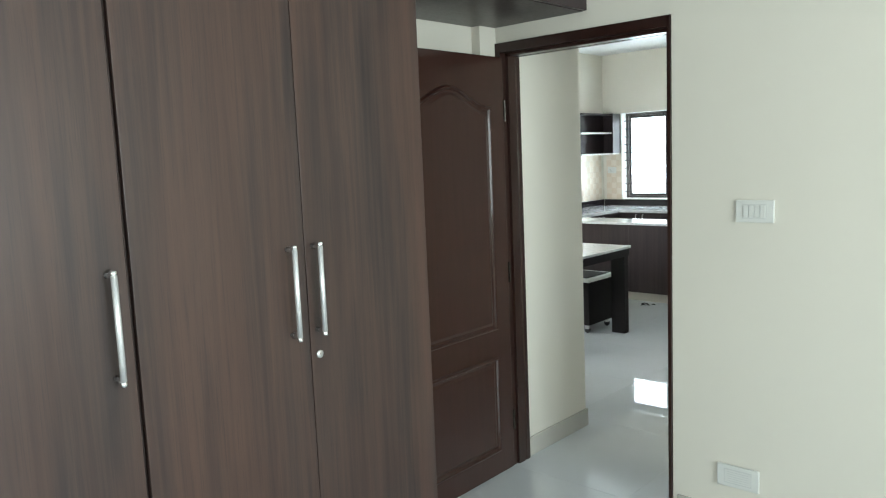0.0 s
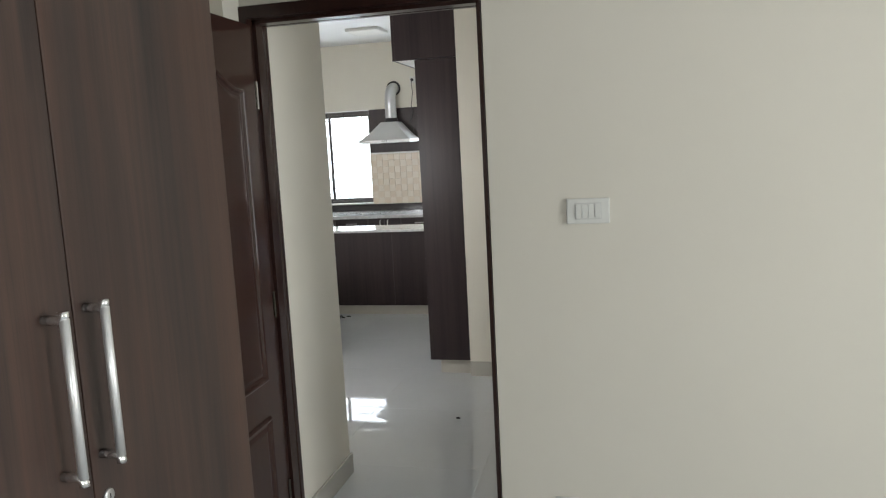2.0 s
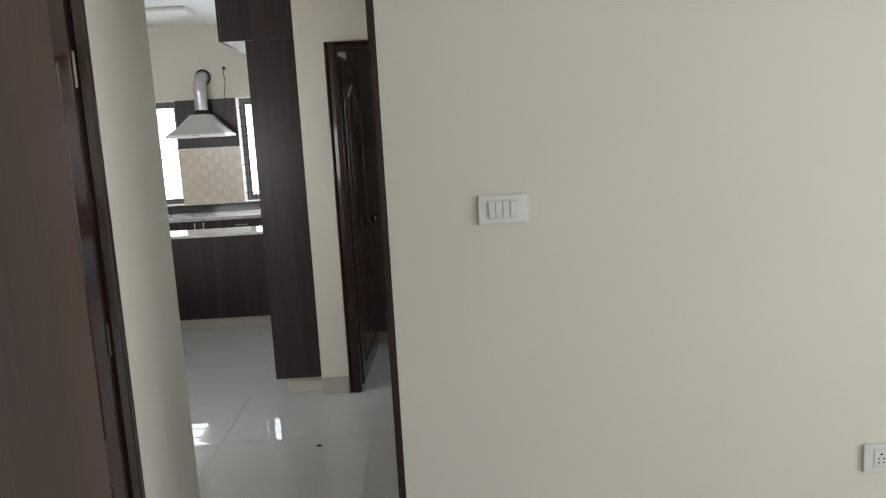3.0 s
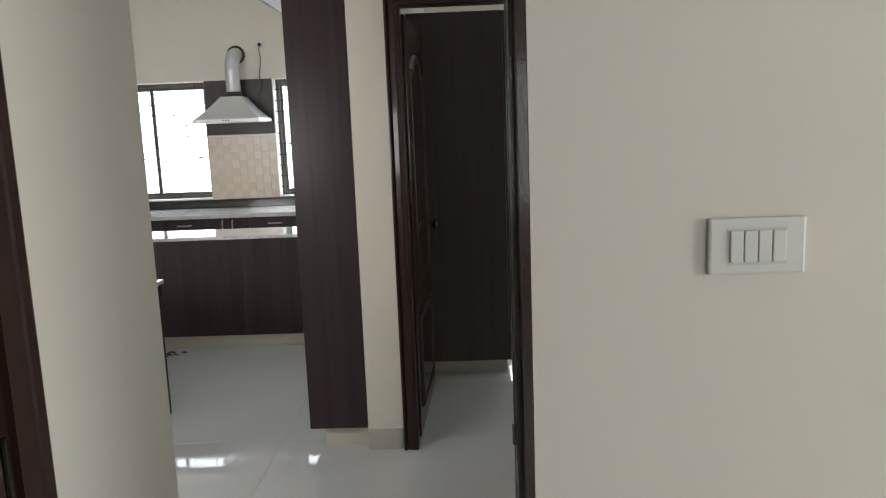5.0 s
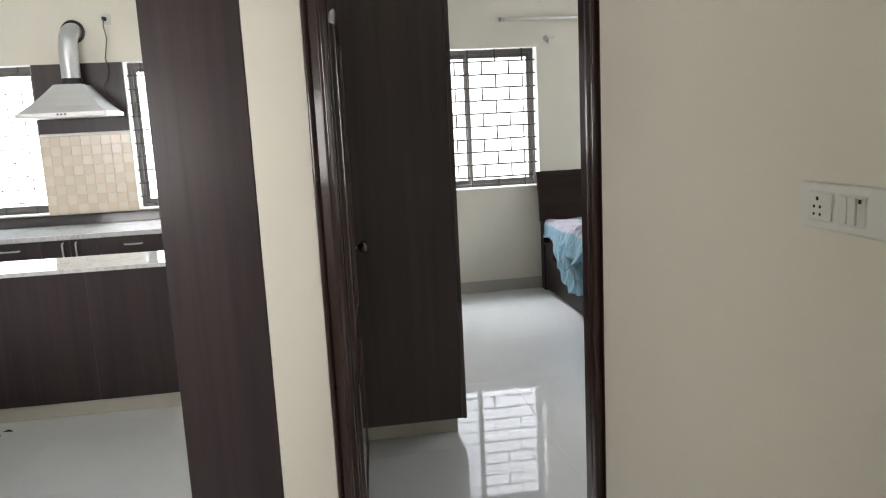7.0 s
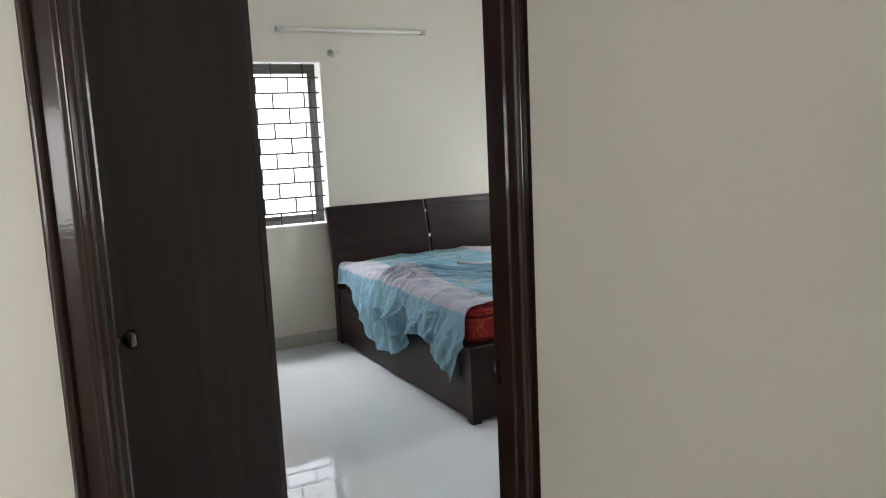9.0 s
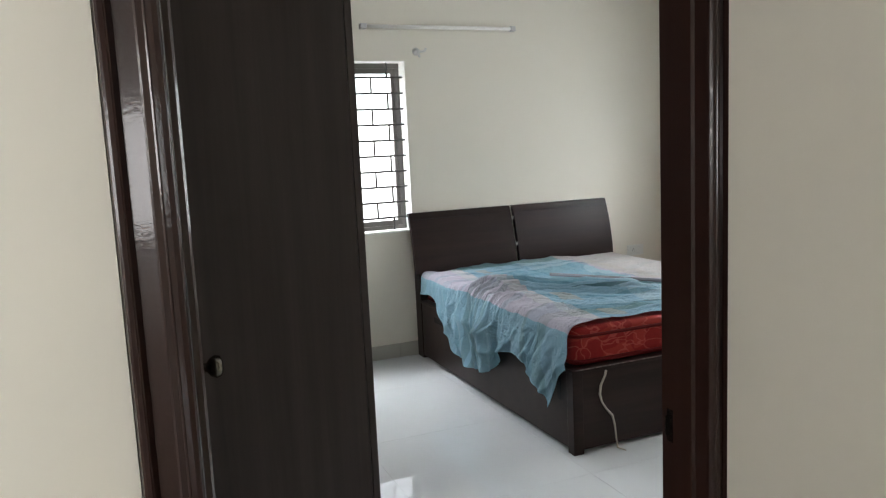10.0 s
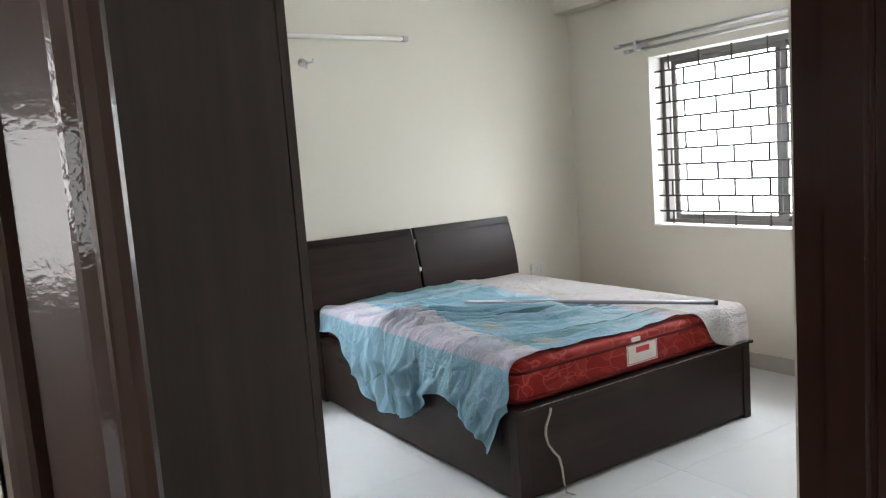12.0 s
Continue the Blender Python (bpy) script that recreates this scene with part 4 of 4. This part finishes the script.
bmesh.ops.bevel(bm, geom=[e for e in bm.edges if e.calc_face_angle(0) > 1.2], offset=0.028, segments=4, profile=0.5, affect="EDGES")
part("mattress_body", bm, M["quilt"], mattress, "", False, True)


def round_loop(x0, x1, y0, y1, r, z):
    pts = []
    for cx, cy, a0 in ((x1 - r, y1 - r, 0), (x0 + r, y1 - r, 90), (x0 + r, y0 + r, 180), (x1 - r, y0 + r, 270)):
        pts += [(cx + r * math.cos(radians(a0 + 15 * k)), cy + r * math.sin(radians(a0 + 15 * k)), z) for k in range(7)]
    return pts + [pts[0]]


part("piping", tube(bmesh.new(), round_loop(MX0 - 0.003, MX1, MY0 - 0.003, MY1 + 0.003, 0.06, MT - 0.040), 0.008, 8), M["piping"], mattress, "dark red piping", False, True)
part("piping", tube(bmesh.new(), round_loop(MX0 - 0.003, MX1, MY0 - 0.003, MY1 + 0.003, 0.06, MB + 0.024), 0.008, 8), M["piping"], mattress, "dark red piping", False, True)
tag = block("maker_label", MX0 - 0.0030, MX0 - 0.0008, 0.125, 0.330, 0.452, 0.552, M["plastic"], mattress, "white sewn label with red border", 0.0006)
for y0, y1, z0, z1 in ((0.130, 0.325, 0.544, 0.547), (0.130, 0.325, 0.457, 0.460), (0.130, 0.133, 0.4605, 0.5435), (0.322, 0.325, 0.4605, 0.5435)):
    block("border", MX0 - 0.0038, MX0 - 0.0031, y0, y1, z0, z1, M["print"], tag, "", 0)
block("logo_shape", MX0 - 0.0038, MX0 - 0.0031, 0.180, 0.270, 0.505, 0.532, M["print"], tag, "red printed logo shape", 0)
for z in (0.470, 0.481):
    block("small_print", MX0 - 0.0038, MX0 - 0.0031, 0.165, 0.285, z, z + 0.004, M["plastic_grey"], tag, "", 0)
block("care_tag", 8.0 - 0.215, 8.0 - 0.207, 0.245, 0.30, MT - 0.035, MT - 0.016, M["plastic"], mattress, "small white cloth tag", 0.001)


def plaid():
    """A checked cotton sheet: bands along and across, woven together."""
    n = Nodes("checked_cotton_sheet")
    c = n.put("ShaderNodeTexCoord")
    sep = n.put("ShaderNodeSeparateXYZ")
    n.link(c.outputs["UV"], sep.inputs[0])
    white, lilac, cream = (0.74, 0.73, 0.76), (0.68, 0.64, 0.73), (0.66, 0.56, 0.44)

    def bands(fac, stops):
        r = n.ramp(fac, stops)
        r.node.color_ramp.interpolation = "CONSTANT"
        return r

    aqua, pale_aqua, tealish, one = (0.33, 0.58, 0.70), (0.49, 0.70, 0.78), (0.44, 0.66, 0.70), (1.0, 1.0, 1.0)
    f = lambda y: (y + 0.6) / 2.2
    across = bands(n.maths("DIVIDE", n.maths("ADD", sep.outputs[1], 0.6), 2.2),
                   [(0.0, white), (f(-0.16), cream), (f(-0.10), lilac), (f(0.0), pale_aqua), (f(0.34), aqua), (f(0.76), white), (f(0.86), lilac), (f(1.03), aqua)])
    g = lambda x: x / 2.4
    dim, grey_green = (0.54, 0.74, 0.80), (0.50, 0.62, 0.58)
    dark = (0.14, 0.30, 0.30)
    along = bands(n.maths("DIVIDE", sep.outputs[0], 2.4),
                  [(0.0, grey_green), (g(0.10), one), (g(0.22), dim), (g(0.27), one), (g(0.36), dim), (g(0.46), one), (g(0.66), dim), (g(0.70), one), (g(0.75), dark), (g(0.80), one), (g(0.83), dark), (g(0.88), dim),
                   (g(0.91), dark), (g(0.96), one), (g(1.0), dark), (g(1.04), one), (g(1.18), dim), (g(1.23), one), (g(1.45), dark), (g(1.48), dim), (g(1.58), grey_green), (g(1.66), one)])
    top = n.maths("LESS_THAN", sep.outputs[1], 0.80)
    along = n.mix(n.maths("MULTIPLY_ADD", top, -0.55, 0.55), along, one)
    col = n.mix(0.92, across, along, "MULTIPLY")
    square = n.maths("MULTIPLY", n.maths("COMPARE", sep.outputs[1], 0.66, 0.04), n.maths("COMPARE", n.maths("PINGPONG", sep.outputs[0], 0.24), 0.20, 0.05))
    col = n.mix(n.maths("MULTIPLY", square, 0.6), col, (0.62, 0.56, 0.47))
    pale = n.maths("LESS_THAN", n.maths("MULTIPLY_ADD", sep.outputs[0], 0.10, sep.outputs[1]), 0.0)
    col = n.mix(n.maths("MULTIPLY", pale, 0.85), col, (0.73, 0.69, 0.66))
    col = n.mix(n.maths("MULTIPLY", n.noise(n.coords(kind="UV"), 14, 5), 0.14), col, tuple(0.75 * k for k in lilac))
    weave = n.noise(n.coords((1, 1, 1), "UV"), 900, 2)
    crease = n.maths("POWER", n.maths("SUBTRACT", 1.0, n.maths("ABSOLUTE", n.maths("MULTIPLY_ADD", n.noise(n.coords((1, 0.55, 1), "UV"), 9, 4, 0.55, 0.8), 2.0, -1.0))), 5.0)
    n.bump(n.maths("ADD", n.maths("MULTIPLY", weave, 0.18), crease), 0.85, 0.016)
    return n.done(col, 0.85, Sheen_Weight=0.15)


M["sheet"] = plaid()


def bedsheet():
    """Cotton laid over the mattress: flat lengths (p from the head, q across) folded over the edges, with creases."""
    me_top = MT + 0.010
    edge_y, edge_p, rad = MY1 - 0.012, 9.64 - MX0 - 0.018, 0.045

    def fall(over):
        """How far out and how far down a cloth goes that is a length over an edge."""
        if over <= 0:
            return over, 0.0
        turn = rad * math.pi / 2
        if over < turn:
            a = over / rad
            return rad * math.sin(a), rad * (1 - math.cos(a))
        return rad, rad + over - turn

    xs = [7.76, 7.84, 7.93, 8.06, 8.21, 8.36, 8.44, 8.56, 8.70, 8.84, 9.00, 9.14, 9.24, 9.34, 9.46, 9.64]
    drops = [0.16, 0.24, 0.42, 0.32, 0.225, 0.235, 0.33, 0.40, 0.43, 0.44, 0.42, 0.385, 0.27, 0.17, 0.12, 0.14]
    na, nb = 340, 260
    bm = bmesh.new()
    uv = bm.loops.layers.uv.new("flat")
    flat, grid = {}, []
    for i in range(na + 1):
        row = []
        for j in range(nb + 1):
            a, b = i / na, j / nb
            q_guess = -0.56 + b * 1.75
            foot = 0.22 * (0.5 - 0.5 * math.tanh((q_guess + 0.22) / 0.07)) - 0.012 + 0.012 * math.sin(9 * q_guess)
            left = 1.0 / (1.0 + math.exp(-(q_guess - 0.94) / 0.03))
            p = a * (edge_p + foot * (1 - left) + 0.03 * left)
            x_here = 9.64 - min(p, edge_p + 0.03)
            over = float(np.interp(x_here, xs, drops))
            q = -0.53 + b * (edge_y + over + 0.02 + 0.53)
            dx, zx = fall(p - edge_p)
            dy, zy = fall(q - edge_y)
            x, y, z = 9.64 - (edge_p + dx), edge_y + dy, me_top - zx - zy
            # pleats on top, gathered at the open side and running across towards the foot
            on_top = 1.0 if zx + zy < 0.01 else max(0.0, 1 - (zx + zy) / 0.10)
            d = edge_y - q
            middle = 0.89 + 0.48 * d - 0.16 * math.exp(-((d - 0.18) / 0.16) ** 2) + 0.04 * noise.noise(Vector((p * 1.5, q * 1.5, 3.1)))
            s = (p - middle) / (0.235 + 0.06 * d)
            here = max(0.0, 1 - s * s) ** 1.3 * min(1.0, max(0.0, (d + 0.10) / 0.2)) * (1 / (1 + math.exp((d - 0.86) / 0.13)))
            turn = s * 3.1 * math.pi + 0.5 * noise.noise(Vector((p * 2.5, q * 1.2, 8.0)))
            rise = abs(math.cos(turn)) ** 0.8 * (0.8 + 0.5 * noise.noise(Vector((round(turn / math.pi) * 1.7, 0.3, q * 1.5))))
            off_pole = abs((9.64 - p - 8.40) * 0.645 - (q - 0.055) * 0.764)
            if q < 0.52 and 9.64 - p < 8.93:
                on_top *= 1 - 0.92 * math.exp(-(off_pole / 0.035) ** 2)
            z += on_top * here * 0.074 * rise
            rim = min(1.0, max(0.15, (q + 0.45) / 0.3))
            z += on_top * rim * 0.008 * (noise.noise(Vector((p * 6, q * 5, 0.4))) + 0.5 * noise.noise(Vector((p * 17, q * 12, 1.7))))
            z += on_top * rim * 0.010 * (1 - abs(noise.noise(Vector((p * 4.2 - q * 2.4, q * 2.0 + p * 1.0, 2.2))))) ** 7
            for k, (turn_a, size, high) in enumerate(((0.42, 3.0, 0.009), (-0.2, 5.5, 0.006), (0.8, 8.0, 0.004))):
                along_c, over_c = p * math.cos(turn_a) + q * math.sin(turn_a), q * math.cos(turn_a) - p * math.sin(turn_a)
                ridge = 1 - abs(noise.noise(Vector((along_c * size, over_c * size * 0.33, 11.0 + 5 * k)))) * 1.6
                z += on_top * rim * high * max(0.0, ridge) ** 4
            near_edge = math.exp(-((d - 0.06) / 0.17) ** 2)
            gather = 0.45 + 0.8 * math.exp(-((p - 0.95) / 0.35) ** 2)
            pinch = max(0.0, 1 - 1.9 * abs(noise.noise(Vector((p * 6.5 + 2.2 * (q - edge_y) * (p - 1.0), q * 1.1, 21.0))))) ** 2.2
            z += on_top * 0.024 * near_edge * gather * pinch
            z += on_top * 0.016 * math.exp(-((p - 0.25) / 0.2) ** 2 - ((q + 0.05) / 0.12) ** 2)
            # folds of the hanging side
            if zy > 0.0:
                hang = min(1.0, zy / 0.18)
                busy = 0.30 + 0.9 * math.exp(-((p - 0.98) / 0.24) ** 2) + 0.40 * math.exp(-((p - 1.62) / 0.17) ** 2)
                lean = p + 0.28 * zy * math.sin(p * 5.0) + 0.02 * noise.noise(Vector((p * 5, q * 5, 1.0)))
                slant = lean + 0.55 * zy * math.tanh((p - 1.05) * 2.2)
                wave = slant * 21 + 2.6 * noise.noise(Vector((slant * 3.1, 0.7, zy * 1.3)))
                fold = (0.5 + 0.5 * math.sin(wave)) ** 2.6 + 0.35 * (0.5 + 0.5 * math.sin(slant * 47 + 1.0)) ** 4
                y += hang * (0.010 + 0.052 * busy * fold)
                x += hang * 0.022 * busy * math.cos(wave)
                y += hang * 0.030 * gather * pinch
                crease = 1 - abs(noise.noise(Vector((p * 4 + q * 4, q * 3 - p * 3, 6.0))))
                y += hang * (0.020 * crease ** 6 + 0.008 * noise.noise(Vector((p * 13, q * 10, 4.0))))
                z += 0.010 * hang * noise.noise(Vector((p * 11, 2.0, 7)))
            if zx > 0.0:
                x -= min(1.0, zx / 0.15) * (0.012 + 0.012 * math.sin(q * 30))
            z = max(z, 0.42) if (y < 0.98 and x > BF - 0.02 and zx + zy > 0.1) else z
            v = bm.verts.new((x, y, z))
            pull = max(0.0, min(1.0, (p - 0.38) / 0.4)) * max(0.0, min(1.0, (1.75 - p) / 0.5)) * max(0.0, min(1.0, d / 0.12))
            flat[v] = (p - pull * (0.48 * d - 0.16 * math.exp(-((d - 0.18) / 0.16) ** 2)), q)
            row.append(v)
        grid.append(row)
    for i in range(na):
        for j in range(nb):
            f = bm.faces.new((grid[i][j], grid[i][j + 1], grid[i + 1][j + 1], grid[i + 1][j]))
            for loop in f.loops:
                loop[uv].uv = flat[loop.vert]
    edge = [v.co.copy() for row in grid for v in row[-1:]]
    bmesh.ops.solidify(bm, geom=bm.faces[:], thickness=0.0022)
    ob = part("bedsheet", bm, M["sheet"], None, "", False, True)
    part("hem", tube(bmesh.new(), edge, 0.0018, 6), M["hem"], ob, "stitched blue hem", False, True)
    return tagged(ob, "crumpled blue, white and teal checked cotton bedsheet over mattress", "bedsheet")


M["hem"] = plain("blue_cotton_hem", (0.30, 0.53, 0.64), 0.85)
bedsheet()
M["pole"] = plain("dull_grey_metal", (0.27, 0.27, 0.30), 0.45, 0.5)
pole = thing("loose_curtain_pole", (8.35, 0.02, 0.64), "grey metal curtain pole lying across the bed", "pole")
part("tube", tube(bmesh.new(), [(8.88, 0.46, 0.650), (8.40, 0.055, 0.638), (7.85, -0.395, 0.625)], 0.010, 12), M["pole"], pole, "", False, True)
part("end_cap", rod(bmesh.new(), (7.854, -0.392, 0.625), (7.84, -0.403, 0.625), 0.0135, 14), M["black"], pole, "dark end cap")
cord = [(7.752, 0.842, 0.392), (7.747, 0.850, 0.372), (7.745, 0.878, 0.325), (7.744, 0.884, 0.285), (7.745, 0.872, 0.245), (7.747, 0.845, 0.205), (7.745, 0.815, 0.170), (7.744, 0.803, 0.120), (7.743, 0.798, 0.06), (7.735, 0.795, 0.012), (7.70, 0.775, 0.006)]
strap = thing("pull_cord", (7.75, 0.84, 0.0), "worn cream fabric pull cord hanging from the bed", "cord")
part("cord", tube(bmesh.new(), cord, [0.006, 0.005, 0.0055, 0.006, 0.0045, 0.005, 0.0055, 0.005, 0.0045, 0.005, 0.003], 8), M["cord"], strap, "", False, True)

# ---- fittings on the second bedroom's walls ----
light = thing("tube_light", (9.8, 0.735, 2.28), "slim wall tube light, switched off, with grey ends", "tube light")
block("batten", FACE - 0.022, FACE - 0.001, 0.185, 1.285, 2.262, 2.292, M["wall"], light, "", 0.003)
part("tube", tube(bmesh.new(), [(FACE - 0.036, 0.20, 2.277), (FACE - 0.036, 1.27, 2.277)], 0.0125, 14), M["reveal"], light, "white glass tube", False, True)
for y0, y1 in ((0.160, 0.200), (1.27, 1.312)):
    block("end_holder", FACE - 0.05, FACE - 0.001, y0, y1, 2.260, 2.294, M["aluminium"], light, "grey end holder", 0.004)
bracket = thing("curtain_bracket", (9.8, 0.912, 2.116), "empty metal curtain rod bracket beside window", "bracket")
m = Matrix.Translation((FACE - 0.001, 0.915, 2.118)) @ Matrix.Rotation(radians(-90), 4, "Y")
part("rose", lathe(bmesh.new(), m, [(0.026, 0.0), (0.026, 0.006), (0.011, 0.012), (0.009, 0.055)]), M["steel"], bracket, "", False, True)
part("arm", tube(bmesh.new(), [(9.765, 0.94, 2.120), (9.765, 0.90, 2.112), (9.765, 0.868, 2.118), (9.765, 0.862, 2.135)], 0.008, 8), M["steel"], bracket, "", False, True)
part("holder", tube(bmesh.new(), [(9.768, 0.918, 2.12), (9.76, 0.918, 2.09), (9.745, 0.918, 2.078)], 0.009, 8), M["steel"], bracket, "", False, True)
rods = thing("curtain_rods", (8.2, -1.25, 2.15), "pair of bare grey curtain rods over the window", "curtain rod")
for y, z, x1, r in ((-1.215, 2.158, 9.235, 0.0115), (-1.262, 2.118, 9.19, 0.0115)):
    ob = part("rod", tube(bmesh.new(), [(x1 - 0.05, y, z), (7.05, y, z)], r, 12), M["aluminium"], rods, "", False, True)
    part("finial", tube(bmesh.new(), [(x1 - 0.052, y, z), (x1, y, z)], r + 0.0035, 12), M["steel"], ob, "", False, True)
for x in (9.045, 7.2):
    part("rod_bracket", box(bmesh.new(), x - 0.014, x + 0.014, -1.318, -1.20, 2.106, 2.176, 0.006), M["steel"], rods, "metal bracket")

# ---- scraps on the floor ----
scrap = thing("dry_scraps", (7.53, 4.54, 0), "small dark dry scraps lying on the tiles", "litter")
for i in range(7):
    x, y = 7.53 + random.uniform(-0.05, 0.05), 4.54 + random.uniform(-0.09, 0.09)
    a = random.uniform(0, math.pi)
    bm = tube(bmesh.new(), [(x, y, 0.004), (x + 0.02 * math.cos(a), y + 0.02 * math.sin(a), 0.010), (x + 0.045 * math.cos(a), y + 0.045 * math.sin(a), 0.004)], [0.003, 0.006, 0.002], 6)
    part("scrap", bm, M["gap"], scrap)
speck = part("paper_scrap", tube(bmesh.new(), [(5.038, 2.905, 0.004), (5.04, 2.92, 0.006), (5.037, 2.93, 0.004)], [0.004, 0.006, 0.003], 6), M["gap"], None)
tagged(speck, "tiny dark scrap lying on the passage tiles", "litter")

# ---- tiles ----
def shared_tile(name, w, h, t, bevel):
    bm = box(bmesh.new(), -w / 2, w / 2, -h / 2, h / 2, -t, 0.0, bevel)
    me = bpy.data.meshes.new(name)
    bm.to_mesh(me)
    bm.free()
    return me


floor_tile = shared_tile("floor_tile", 0.799, 0.799, 0.010, 0.0004)
floor_tile.materials.append(M["tile"])
for i in range(-10, 7):
    for j in range(-6, 6):
        x, y = 5.975 + 0.8 * (i - 0.5), 2.65 + 0.8 * (j + 0.5)
        if not (-1.7 < x + 0.4 and x - 0.4 < 9.9 and -1.7 < y + 0.4 and y - 0.4 < 6.45):
            continue
        if x < -0.5 or (x < 3.0 and y > 3.9) or (3.9 < x < 5.5 and y < 1.2):
            continue
        t = new("floor_tile", floor_tile)
        t.parent, t.location = floor, (x, y, random.uniform(-0.0001, 0.0))

small = []
for k, (c, r) in enumerate((((0.70, 0.595, 0.475), 0.22), ((0.74, 0.66, 0.555), 0.2))):
    me = shared_tile("wall_tile", 0.0735, 0.0735, 0.006, 0.002)
    n = Nodes("wall_tile_%s" % ("beige", "cream")[k])
    v = n.coords((1, 1, 1))
    info = n.put("ShaderNodeObjectInfo")
    c2 = n.mix(n.noise(v, 60, 5), c, tuple(0.88 * q for q in c))
    c2 = n.mix(n.maths("MULTIPLY", info.outputs["Random"], 0.3), c2, tuple(min(1, 1.12 * q) for q in c))
    me.materials.append(n.done(c2, r))
    small.append(me)


M["tile_bed"] = plain("beige_tile_joints", (0.74, 0.66, 0.55), 0.6)


def tiled(name, place, along, out, cols, rows, label):
    p, a, d = Vector(place), Vector(along), Vector(out)
    up = Vector((0, 0, 1))
    back = [p - a * 0.0 + d * 0.0005, p + a * (cols * 0.075) + d * 0.003]
    q0, q1 = back
    root = thing(name, place, label, "backsplash", "", "structure")
    block("grout_bed", min(q0.x, q1.x), max(q0.x, q1.x), min(q0.y, q1.y), max(q0.y, q1.y), p.z, p.z + rows * 0.0757, M["tile_bed"], root, "", 0)
    turn = Matrix((a, up, d)).transposed().to_4x4()
    if turn.determinant() < 0:
        turn = Matrix((-a, up, d)).transposed().to_4x4()
    for i in range(cols):
        for j in range(rows):
            ob = new("wall_tile", small[(i + j) % 2])
            ob.parent = root
            ob.matrix_basis = Matrix.Translation(a * (0.075 * (i + 0.5)) + up * (0.0757 * (j + 0.5)) + d * 0.0078) @ turn


tiled("backsplash_hood", (FACE, 4.300, 0.9045), (0, 1, 0), (-1, 0, 0), 9, 8, "cream and beige checkered wall tiles under the hood")
tiled("backsplash_corner", (FACE, 6.125, 0.9045), (0, 1, 0), (-1, 0, 0), 3, 8, "cream and beige checkered wall tiles beside window")
tiled("backsplash_side", (9.0, 6.40, 0.9045), (1, 0, 0), (0, -1, 0), 10, 8, "cream and beige checkered wall tiles under the shelf")
ledge = block("tile_ledge", FACE - 0.02, FACE - 0.001, 4.302, 4.964, 1.512, 1.530, M["reveal"], None, "", 0.003)
tagged(ledge, "white edging strip above the kitchen tiles", "trim", "", "structure")
